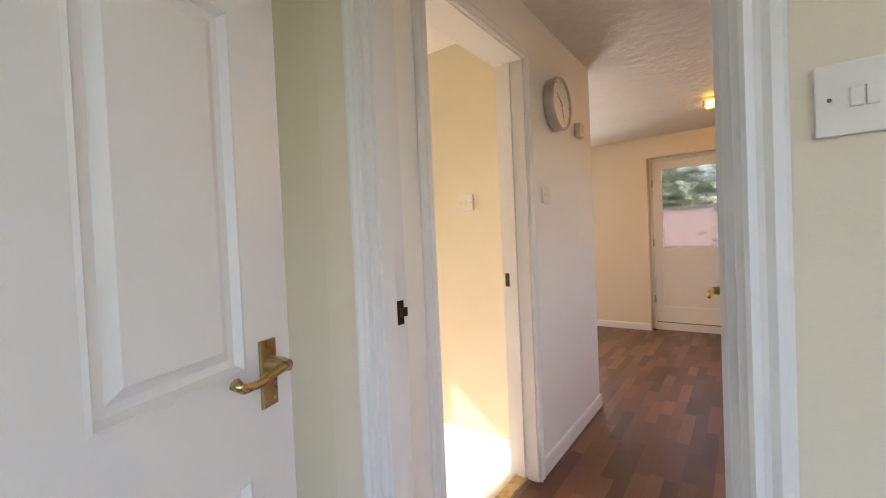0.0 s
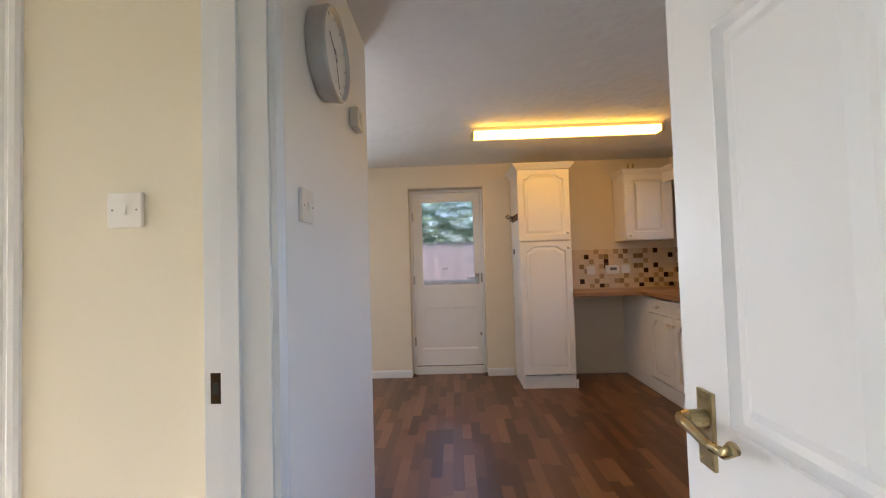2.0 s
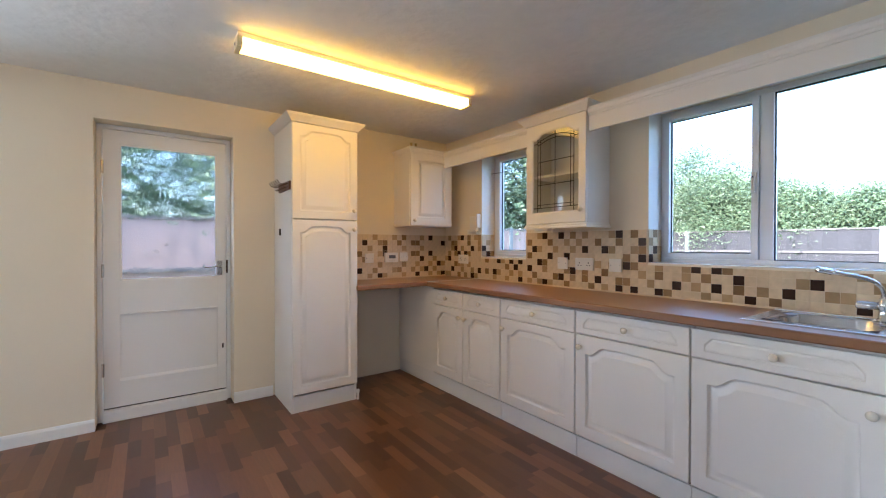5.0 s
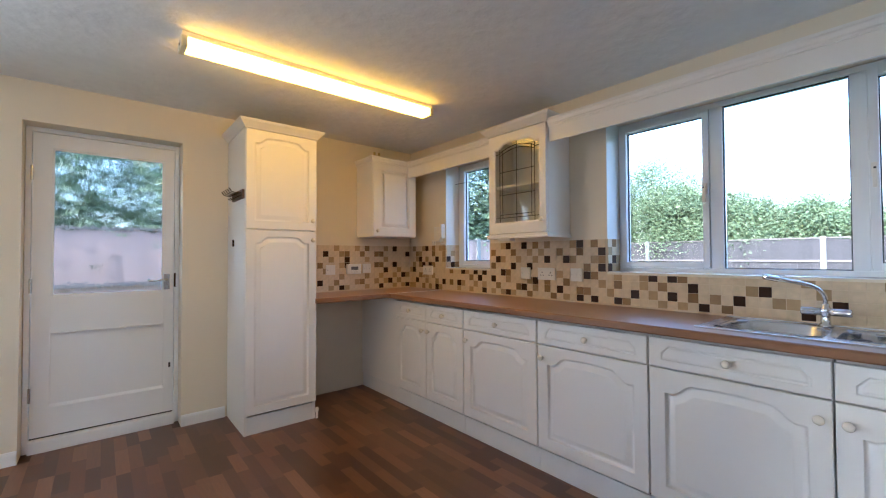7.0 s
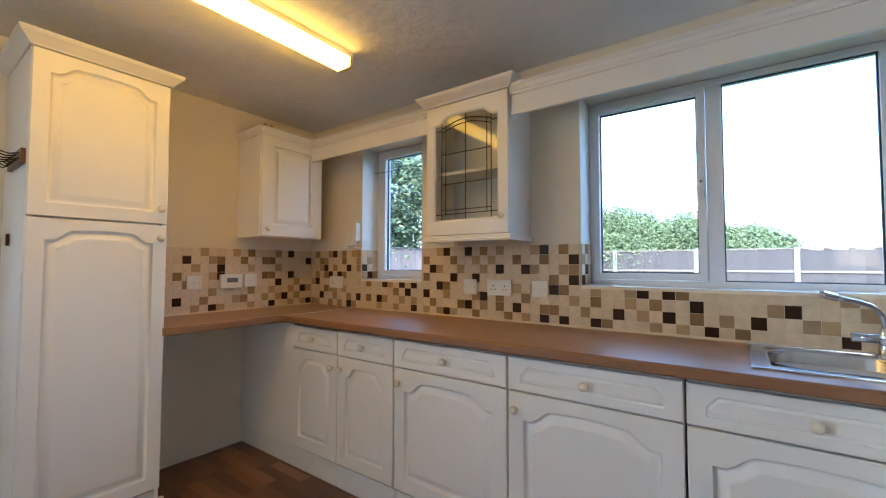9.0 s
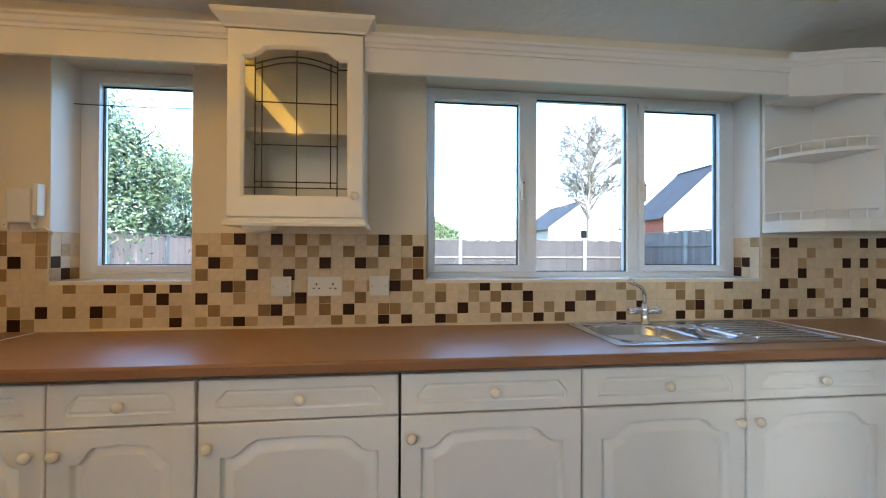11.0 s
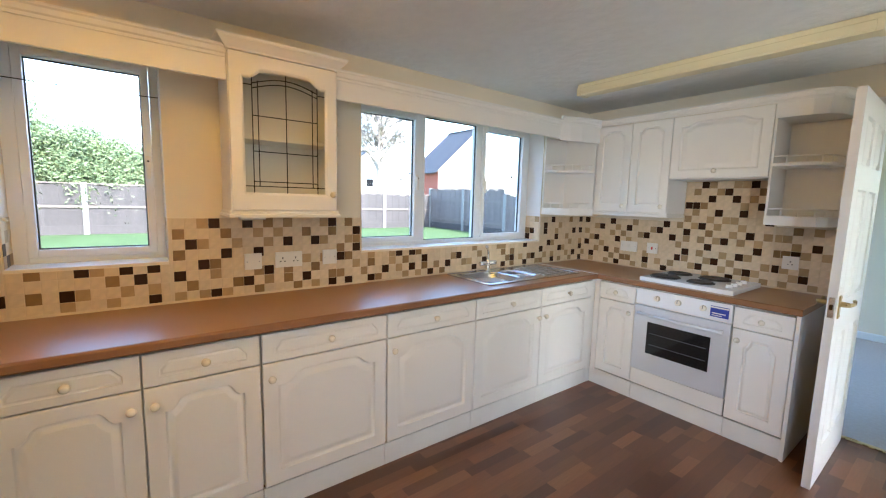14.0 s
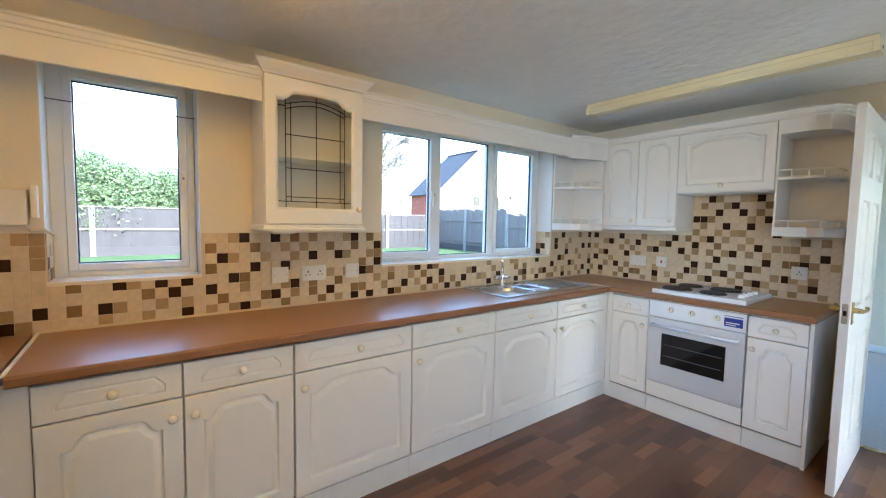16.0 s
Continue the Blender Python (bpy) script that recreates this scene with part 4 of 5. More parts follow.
came = [((gx0, 0.0105, gz0 + 0.028), (gx1, 0.0125, gz0 + 0.028 + 2 * r)), ((gx0 + 0.04, 0.0105, gz0 + 0.05), (gx1 - 0.04, 0.0125, gz0 + 0.05 + 2 * r)),
        ((gx0 + 0.035, 0.0105, gz0), (gx0 + 0.035 + 2 * r, 0.0125, gz1 - 0.03)), ((gx1 - 0.035 - 2 * r, 0.0105, gz0), (gx1 - 0.035, 0.0125, gz1 - 0.03)),
        ((gx0 + 0.06, 0.0105, gz0 + 0.028), (gx0 + 0.06 + 2 * r, 0.0125, gz1 - 0.045)), ((gx1 - 0.06 - 2 * r, 0.0105, gz0 + 0.028), (gx1 - 0.06, 0.0125, gz1 - 0.045)),
        ((GW / 2 - r, 0.0105, gz0), (GW / 2 + r, 0.0125, gz1 - 0.002)),
        ((gx0 + 0.037, 0.0103, gz0 + 0.190), (gx1 - 0.037, 0.0123, gz0 + 0.190 + 2 * r)), ((gx0 + 0.037, 0.0103, gz0 + 0.352), (gx1 - 0.037, 0.0123, gz0 + 0.352 + 2 * r)),
        ((gx0, 0.0103, gz1 - 0.07), (gx0 + 0.037, 0.0123, gz1 - 0.07 + 2 * r)), ((gx1 - 0.037, 0.0103, gz1 - 0.07), (gx1, 0.0123, gz1 - 0.07 + 2 * r))]
for lo, hi in came:
    part("lead_strip", box(lo, hi), LEAD, gp, "dark lead strip")
for dz in (0.0, -0.022):
    cv = [(gx0 + 0.037 + (gx1 - gx0 - 0.074) * i / 12, 0.0115, gz1 - 0.06 + dz + 0.034 * math.sin(math.pi * i / 12)) for i in range(13)]
    part("lead_strip", tube(cv, 0.0026, 6), LEAD, gp, "curved lead strip")

ul = thing("under_cabinet_light", (1.775, 3.922, 1.300), -90, "small cream light fitted under the glazed cabinet", "cabinet light")
part("case", box((0.0, 0.045, 0.0), (0.115, 0.105, 0.034), 0.007), WHITEPL, ul)
part("lens", box((0.012, 0.052, -0.003), (0.103, 0.098, 0.001), 0.001), DIFFOFF, ul, "cream plastic lens")

# pelmets over the windows
PX = 1.80


def pelmet(y0, y1, label):
    t = thing("pelmet", (PX, y0, 1.925), -90, label, "pelmet")
    w = y0 - y1
    part("board", box((0.001, 0.0, 0.0), (w - 0.001, 0.018, 0.115), 0.0015), FOIL, t)
    part("cornice", sweep(lift(CORN2, 0.095), [(0.001, 0.0), (w - 0.001, 0.0)]), FOIL, t)


pelmet(5.018, 3.964, "white pelmet board with cornice over the small window")
pelmet(3.458, 1.60, "long white pelmet board with cornice over the big window")

# hob-wall cabinets
WZ, WT, WY = 1.33, 2.05, 1.195


def wall_unit(x, w, z0, doors, knobs, label, rail=True):
    t = thing("wall_cabinet", (x, WY, z0), 180, label, "wall cabinet", "hob wall cabinets")
    h = WT - z0
    part("body", box((0.001, 0.021, 0.0), (w - 0.001, WY - YS - 0.002, h), 0.001), FOIL, t)
    dw = w / doors
    for i in range(doors):
        dd = part("door", front(dw - 0.004, h - 0.008, 0.032, x=i * dw + 0.002, z=0.004), FOIL, t)
        kx = {"l": 0.035, "r": dw - 0.035, "m": dw / 2}[knobs[i]]
        knob(dd, i * dw + kx, 0.05)
    if rail:
        part("light_rail", sweep(lift(RAIL, -0.03), [(0.0, 0.006), (w, 0.006), (w, 0.28)]), FOIL, t)
    return t


wall_unit(1.735, 0.605, 1.36, 2, "rr", "white wall cabinet with two arched doors")
hu = wall_unit(1.130, 0.587, 1.61, 1, "m", "white cabinet over the hob with a wide arched door", rail=False)
part("extractor_grille", box((0.03, 0.03, -0.006), (0.557, 0.27, -0.001), 0.002), RADM, hu, "grey extractor underside")


def gallery(parent, pts, z, posts):
    """A small white gallery rail on posts along a shelf's edge."""
    part("gallery_rail", tube([(x, y, z + 0.042) for x, y in pts], 0.0045, 6), FOIL, parent)
    n = len(pts) - 1
    for i in range(posts):
        x, y = pts[round(i * n / (posts - 1))]
        part("gallery_post", lathe([(0.004, z), (0.005, z + 0.018), (0.003, z + 0.042)], 8, "z"), FOIL, parent).location = (x, y, 0)


def open_shelf(base, rz, outline, edge, h, label, backs):
    """Open end unit: shelves with the outline's plan, back boards, a fascia on top, galleries along the edge."""
    t = thing("open_shelf_unit", base, rz, label, "shelf unit")
    part("base_shelf", prism(outline, -0.012, 0.045, 0.002), FOIL, t)
    mid = [((x - outline[0][0]) * 0.97 + outline[0][0], (y - outline[0][1]) * 0.97 + outline[0][1]) for x, y in outline]
    part("shelf", prism(mid, 0.345, 0.363, 0.002), FOIL, t)
    part("fascia", prism(outline, h - 0.10, h, 0.002), FOIL, t)
    for lo, hi in backs:
        part("back_panel", box(lo, hi), FOIL, t)
    inn = [((x - outline[0][0]) * 0.94 + outline[0][0], (y - outline[0][1]) * 0.94 + outline[0][1]) for x, y in edge]
    gallery(t, inn, 0.045, 7)
    gallery(t, inn, 0.363, 7)
    return t


# corner: an end shelf on the window wall that meets the hob-wall cabinets
ox, oy = XW - 0.010, 1.215
ce = [(ox, 1.505), (1.95, 1.497), (1.87, 1.465), (1.805, 1.415), (1.755, 1.35), (1.728, 1.28), (1.72, oy)]
co = [(x - ox, y - oy) for x, y in [(ox, oy)] + ce]
cs = open_shelf((ox, oy, 1.33), 0, co, [(x - ox, y - oy) for x, y in ce], 0.73, "white curved corner shelf unit with little gallery rails",
                [((-0.012, 0.012, 0.045), (0.0, 0.288, 0.63)), ((1.72 - ox, 0.0, 0.045), (0.0, 0.012, 0.63))])
part("blank_corner", box((1.740 - ox, YS + 0.004 - oy, 0.0), (0.0, -0.001, 0.73)), FOIL, cs)
ee = [(0.30 - 0.0, 0.305), (0.22, 0.305), (0.13, 0.30), (0.06, 0.27), (0.02, 0.21), (0.0, 0.13), (0.0, 0.0)]
eo = [(0.30, 0.0)] + ee
es = open_shelf((0.240, YS + 0.003, 1.33), 0, eo, ee, 0.73, "white end shelf unit with little gallery rails",
                [((0.0, 0.0, 0.045), (0.29, 0.010, 0.63)), ((0.288, 0.0, 0.045), (0.30, 0.300, 0.63))])
cn = thing("cornice_moulding", (0, 0, 0), 0, "continuous white cornice on the hob wall cabinets", "cornice")
part("moulding", sweep(lift(CORN2, WT - 0.002), [(PX, 1.60), (1.778, 1.50), (1.740, 1.40), (1.716, 1.29), (1.708, WY), (0.46, WY), (0.37, WY - 0.005), (0.30, WY - 0.035), (0.26, WY - 0.095), (0.24, WY - 0.175), (0.24, YS + 0.004)]), FOIL, cn)
lk = [(PX, 1.60), (1.778, 1.50), (1.740, 1.40), (1.716, 1.29), (1.708, WY + 0.002)]
part("link_board", prism(lk + [(x + 0.012, y + 0.002) for x, y in lk[::-1]], WT - 0.135, WT, 0.0), FOIL, cn)
# ---- lights ----
def batten(base, lit, label):
    t = thing("fluorescent_light", base, 0, label, "ceiling light", "ceiling battens")
    L = 1.49
    part("gear_tray", box((0.004, -0.048, -0.027), (L - 0.004, 0.048, -0.003), 0.002), TRAYON if lit else DIFFOFF, t, "gear tray with amber lamp glow put into its colour" if lit else "cream gear tray")
    bm = bmesh.new()
    prof = [(-0.048, -0.027), (-0.050, -0.031), (-0.049, -0.066), (-0.041, -0.075), (0.041, -0.075), (0.049, -0.066), (0.050, -0.031), (0.048, -0.027)]
    rings(bm, [[(x, y, z) for y, z in prof] for x in (0.025, L - 0.025)])
    bm.verts.ensure_lookup_table()
    bm.faces.new([bm.verts[i] for i in range(8)][::-1])
    bmesh.ops.recalc_face_normals(bm, faces=bm.faces[:])
    part("diffuser", bm, DIFFON if lit else DIFFOFF, t, "lit warm diffuser" if lit else "unlit cream diffuser")
    for x0 in (0.0, L - 0.025):
        e = part("end_cap", box((x0, -0.0525, -0.078), (x0 + 0.025, 0.0525, -0.025), 0.004), DIFFOFF, t)
        part("screw", lathe([(0.008, -0.002 if x0 == 0 else 0.0), (0.006, 0.0)], 10, "x"), MARK, e).location = (x0 - 0.001 if x0 == 0 else x0 + 0.027, 0.0, -0.052)


batten((-0.115, 4.16, CEIL), True, "lit fluorescent batten with a warm diffuser")
batten((0.05, 1.73, CEIL), False, "unlit fluorescent batten with a cream diffuser")


# ---- wall fittings ----
def switch_plate(base, rz, w, h, rockers, label, red=False):
    t = thing("light_switch", base, rz, label, "switch")
    part("plate", box((-w / 2, -0.011, -h / 2), (w / 2, -0.001, h / 2), 0.003), WHITEPL, t)
    for i in range(rockers):
        x = (i - (rockers - 1) / 2) * 0.014
        part("rocker", box((x - 0.006, -0.015, -0.012), (x + 0.006, -0.010, 0.012), 0.002), RED if red else WHITEPL, t, "red rocker" if red else "")
    for s in (-1, 1):
        part("screw", lathe([(0.0028, -0.0105), (0.0022, -0.0118)], 8), MARK, t).location = (s * (w / 2 - 0.013), 0, 0)
    return t


def socket(base, rz, gangs, label):
    t = thing("socket_outlet", base, rz, label, "socket")
    w = 0.086 if gangs == 1 else 0.146
    part("plate", box((-w / 2, -0.011, -0.043), (w / 2, -0.001, 0.043), 0.003), WHITEPL, t)
    for i in range(gangs):
        x = 0 if gangs == 1 else (i - 0.5) * 0.07
        part("earth_slot", box((x - 0.003, -0.0115, 0.004), (x + 0.003, -0.0108, 0.014)), SOCKET_DARK, t)
        for s in (-1, 1):
            part("pin_slot", box((x + s * 0.011 - 0.004, -0.0115, -0.012), (x + s * 0.011 + 0.004, -0.0108, -0.007)), SOCKET_DARK, t)
        part("rocker", box((x - 0.004 + 0.016 * (1 if i else -1), -0.014, 0.016), (x + 0.005 + 0.016 * (1 if i else -1), -0.010, 0.032), 0.001), WHITEPL, t)
    return t


TF = 0.0095                           # tile face stands off the wall
switch_plate((XC + 0.001, 2.04, 1.366), 90, 0.088, 0.088, 1, "white single light switch on the clock wall")
switch_plate((-1.10, HN - 0.001, 1.362), 0, 0.088, 0.088, 1, "white single light switch on the hall wall")
switch_plate((0.253, YS - 0.111, 1.31), 0, 0.088, 0.088, 2, "white double light switch on the lobby wall")
FXW = XW - TF
socket((FXW, 3.643, 1.066), -90, 2, "white double socket on the mosaic tiles")
switch_plate((FXW, 3.829, 1.066), -90, 0.086, 0.086, 0, "blank white plate on the mosaic tiles")
switch_plate((FXW, 3.407, 1.066), -90, 0.086, 0.086, 1, "white fused switch on the mosaic tiles")
socket((FXW, 5.006, 1.063), -90, 2, "white double socket in the tiled corner")
switch_plate((1.550, YS + TF, 1.062), 180, 0.146, 0.088, 2, "white double switch beside the hob")
switch_plate((1.347, YS + TF, 1.066), 180, 0.086, 0.086, 1, "white cooker switch with a red rocker", red=True)
socket((0.447, YS + TF, 1.068), 180, 1, "white single socket on the mosaic tiles")
switch_plate((1.165, YN - TF, 1.078), 0, 0.086, 0.086, 1, "white switch on the back wall tiles")
switch_plate((1.525, YN - TF, 1.085), 0, 0.086, 0.086, 1, "white fused switch on the back wall tiles")
tc = thing("heating_timer", (1.385, YN - TF, 1.082), 0, "white central heating timer on the tiles", "timer")
part("case", box((-0.07, -0.028, -0.045), (0.07, -0.001, 0.045), 0.005), WHITEPL, tc)
part("display", box((-0.03, -0.0295, -0.008), (0.04, -0.0275, 0.022), 0.001), MARK, tc, "grey display")
for i in range(3):
    part("button", box((-0.03 + i * 0.025, -0.031, -0.032), (-0.015 + i * 0.025, -0.0275, -0.022), 0.001), STATM, tc)
ph = thing("wall_telephone", (XW - 0.001, 4.838, 1.340), -90, "white wall telephone point with a folded shelf", "telephone point")
part("case", box((-0.05, -0.035, -0.01), (0.04, -0.001, 0.13), 0.006), WHITEPL, ph)
part("cradle", box((0.052, -0.045, 0.02), (0.072, -0.001, 0.15), 0.006), WHITEPL, ph, "white upright cradle")
part("cable", tube([(0.03, -0.02, -0.01), (0.05, -0.03, -0.035), (0.09, -0.03, -0.03), (0.115, -0.02, -0.05)], 0.006, 8), STATM, ph, "grey cable")
switch_plate((XW - 0.001, 4.925, 1.325), -90, 0.05, 0.045, 1, "small telephone socket on the wall")

ck = thing("wall_clock", (XC + 0.001, 2.195, 1.852), 90, "round wall clock with a pale silver rim and white face", "clock")
part("case", lathe([(0.134, -0.001), (0.139, -0.05), (0.134, -0.058), (0.128, -0.056), (0.125, -0.042)], 40), RIMM, ck, "pale silver rim", smooth=True)
part("face", lathe([(0.1245, -0.044), (0.1245, -0.046)], 40), SILVERF, ck, "plain white dial")
for i in range(12):
    a = radians(30 * i)
    m = part("hour_mark", box((-0.0012, -0.0472, 0.108), (0.0012, -0.0461, 0.118)), MARK, ck)
    m.rotation_euler = (0, a, 0)
for ln, wd, a in ((0.075, 0.0025, 305), (0.096, 0.002, 160)):
    m = part("pointer", box((-wd, -0.050, -0.02), (wd, -0.0485, ln), 0.0005), MARK, ck, "dark clock pointer")
    m.rotation_euler = (0, radians(a), 0)
part("pivot", lathe([(0.008, -0.045), (0.008, -0.052), (0.004, -0.053)], 12), CHROME, ck)
th = thing("thermostat", (XC + 0.001, 2.585, 1.79), 90, "small beige room thermostat beside the clock", "thermostat")
part("case", box((-0.045, -0.035, -0.04), (0.045, -0.001, 0.04), 0.006), STATM, th)
part("dial", lathe([(0.02, -0.035), (0.018, -0.042)], 16), WHITEPL, th)

# ---- radiator ----
rd = thing("radiator", (-2.61, YN - 0.03, 0.16), 0, "white panel radiator under the dining window", "radiator")
RL, RH = 1.12, 0.50
part("panel", box((0, -0.055, 0), (RL, -0.035, RH), 0.006), RADM, rd)
for i in range(22):
    x = 0.03 + i * (RL - 0.06) / 21
    part("flute", box((x - 0.014, -0.062, 0.03), (x + 0.014, -0.053, RH - 0.03), 0.003), RADM, rd)
part("top_grille", box((0.0, -0.056, RH - 0.002), (RL, 0.02, RH + 0.008), 0.003), RADM, rd)
part("valve", lathe([(0.012, 0.02), (0.016, 0.03), (0.016, 0.07), (0.012, 0.085)], 12, "x"), DARKBRASS, rd, "dark lockshield valve").location = (RL - 0.02, -0.045, 0.06)
part("tail_pipe", lathe([(0.0075, -0.16), (0.0075, 0.06)], 8, "z"), WHITEPL, rd).location = (RL + 0.04, -0.045, 0)
for x in (0.2, RL - 0.2):
    part("bracket", box((x - 0.02, -0.036, 0.1), (x + 0.02, 0.028, 0.4)), RADM, rd)
vp = thing("pipe_stub", (0.845, 4.84, 0), 0, "capped white pipe stub at the appliance gap", "pipe")
part("pipe", lathe([(0.009, 0.0), (0.009, 0.05), (0.013, 0.052), (0.013, 0.075), (0.008, 0.08)], 10, "z"), WHITEPL, vp)


# ---- garden and distance ----
GRASS = mat("lawn_grass", (0.065, 0.098, 0.042), 0.9, var=0.35, scale=1.2, bump=0.8, bscale=30, spec=0.1)
BOARD = mat("weathered_fence_board", (0.052, 0.045, 0.044), 0.85, var=0.2, scale=4, bump=0.3, bscale=30, spread=0.12, stretch=(4, 4, 0.5))
BOARDS = mat("grey_fence_board", (0.13, 0.108, 0.10), 0.85, var=0.2, scale=4, bump=0.3, bscale=30, spread=0.12, stretch=(4, 4, 0.5))
BOARDP = mat("faded_fence_board", (0.33, 0.225, 0.19), 0.85, var=0.2, scale=4, bump=0.3, bscale=30, spread=0.12, stretch=(4, 4, 0.5))
CONC = mat("concrete_post", (0.20, 0.195, 0.185), 0.9, var=0.15, scale=8, bump=0.3, bscale=60)
RAILM = mat("pale_fence_rail", (0.15, 0.125, 0.11), 0.85, var=0.15, scale=5, bump=0.3, bscale=30)
BRICK = mat("red_brick", (0.22, 0.065, 0.042), 0.9, var=0.2, scale=3, bump=0.3, bscale=20)
# Sunlight on the brick gable is put into this pale colour; far house shares it.
PALEB = mat("pale_wall", (0.30, 0.27, 0.245), 0.9, var=0.1, scale=2)
SLATE = mat("slate_roof", (0.030, 0.030, 0.035), 0.8, var=0.2, scale=4, bump=0.4, bscale=8)
LEAFM = [mat("leaf_green", (0.105, 0.140, 0.060), 0.6, var=0.3, scale=3, spread=0.2, island=True), mat("leaf_light", (0.165, 0.200, 0.100), 0.6, var=0.3, scale=3, spread=0.2, island=True), mat("leaf_dark", (0.055, 0.085, 0.036), 0.6, var=0.3, scale=3, spread=0.2, island=True)]
BARK = mat("grey_bark", (0.21, 0.18, 0.155), 0.9, var=0.3, scale=6, bump=0.5, bscale=30)
BARKD = mat("dark_bark", (0.05, 0.038, 0.03), 0.9, var=0.3, scale=6, bump=0.5, bscale=30)
GZ = -0.16


def lawn_z(x):
    """The lawn rises towards the far fence."""
    u = min(1.0, max(0.0, (x - 3.5) / 7.0))
    return GZ + 0.60 * u * u * (3 - 2 * u)


xs = [-3000, -300, -40, -10, 0] + [2.5 + i for i in range(10)] + [13, 20, 60, 300, 3000]
ys = [-3000, -300, -40, -12, -4, 2, 8, 14, 40, 300, 3000]
bm = bmesh.new()
grid = [[bm.verts.new((x, y, lawn_z(x))) for x in xs] for y in ys]
for ra, rb in zip(grid, grid[1:]):
    for k in range(len(xs) - 1):
        bm.faces.new((ra[k], ra[k + 1], rb[k + 1], rb[k]))
tagged(part("ground", bm, GRASS), "green lawn and ground that reaches the distance", "ground", kind="structure")


def fence_run(start, ang, bays, h, label, rails=(0.45, 1.0), follow=True, wood=None):
    for b in range(bays):
        bx, by = start[0] + b * 1.88 * math.cos(radians(ang)), start[1] + b * 1.88 * math.sin(radians(ang))
        z = lawn_z(bx) if follow else GZ
        t = thing("fence_panel", (bx, by, z), ang, label, "fence", "garden fence")
        post = part("post", box((-0.05, -0.05, 0), (0.05, 0.05, h + 0.05), 0.01), CONC, t, "grey concrete post")
        part("gravel_board", box((0.05, -0.02, 0), (1.83, 0.02, 0.2), 0.005), BOARD, t)
        part("rail", boxes([((0.05, -0.045, zz), (1.83, -0.02, zz + 0.05)) for zz in rails]), RAILM, t)
        part("capping", box((0.05, -0.04, h), (1.83, 0.025, h + 0.03), 0.004), RAILM, t)
        for i in range(14):
            x = 0.052 + i * 0.127
            part("board", box((x, -0.018 + 0.008 * (i % 2), 0.2), (x + 0.132, 0.0 + 0.008 * (i % 2), h - 0.01 * ((i * 7) % 3))), wood or BOARD, t)


fence_run((11.8, 9.01), -90, 7, 1.12, "weathered timber fence panel between concrete posts", (0.6,))
fence_run((11.8, -4.15), 180, 5, 1.33, "weathered close-boarded fence panel at the side of the lawn", (0.3, 0.95), wood=BOARDS)
fence_run((-3.31, 8.4), 0, 8, 1.70, "weathered pinkish timber fence panel along the side boundary", follow=False, wood=BOARDP)

lrng = random.Random(3)


def crown(centre, rad, count, size):
    """A ragged crown of small leaf quads in clumps."""
    vs, fs, ms = [], [], []
    clumps = []
    for k in range(max(10, count // 130)):
        u, v, w = lrng.uniform(0, 2 * math.pi), lrng.uniform(-0.9, 1), lrng.uniform(0.45, 1.0)
        q = math.sqrt(max(0, 1 - v * v))
        clumps.append((centre[0] + rad[0] * w * q * math.cos(u), centre[1] + rad[1] * w * q * math.sin(u), centre[2] + rad[2] * w * v, lrng.uniform(0.18, 0.36)))
    for i in range(count):
        c = lrng.choice(clumps)
        s = c[3] * (rad[0] + rad[2]) * 0.55
        p = Vector((c[0] + lrng.gauss(0, s * 0.5), c[1] + lrng.gauss(0, s * 0.5), c[2] + lrng.gauss(0, s * 0.42)))
        a = Vector((lrng.gauss(0, 1), lrng.gauss(0, 1), lrng.gauss(0, 1))).normalized()
        b = a.orthogonal().normalized()
        s2 = size * lrng.uniform(0.6, 1.4)
        k = len(vs)
        vs += [p - a * s2, p + b * s2 * 0.45, p + a * s2, p - b * s2 * 0.45]
        fs.append((k, k + 1, k + 2, k + 3))
        ms.append(lrng.choices((0, 1, 2), (4, 3, 2))[0])
    me = bpy.data.meshes.new("crown")
    me.from_pydata([tuple(v) for v in vs], [], fs)
    for m in LEAFM:
        me.materials.append(m)
    me.polygons.foreach_set("material_index", ms)
    return me


def tree(base, h, rad, count, size, label, name="tree"):
    t = thing(name, base, 0, label, name)
    pts = [(0, 0, -0.1), (0.05, 0.03, h * 0.3), (-0.05, 0.06, h * 0.6), (0.0, 0.0, h * 0.92)]
    part("trunk", tube(pts, [0.014 * h, 0.011 * h, 0.008 * h, 0.003 * h], 8), BARKD, t)
    for k in range(6):
        a, z = k * 1.05 + 0.3, h * (0.3 + 0.08 * k)
        part("limb", tube([(0, 0.04, z), (rad[0] * 0.4 * math.cos(a), rad[1] * 0.4 * math.sin(a), z + h * 0.1), (rad[0] * 0.8 * math.cos(a), rad[1] * 0.8 * math.sin(a), z + h * 0.22)], [0.006 * h, 0.004 * h, 0.002 * h], 6), BARKD, t)
    o = new("crown", crown((0, 0, h * 0.58), rad, count, size))
    o.parent = t
    return t


def bush(x, y, h, r, cnt=2600, size=0.10):
    tree((x, y, lawn_z(x)), h, (r, r, h * 0.5), cnt, size, "dense green hedge bush behind the fence", "bush")


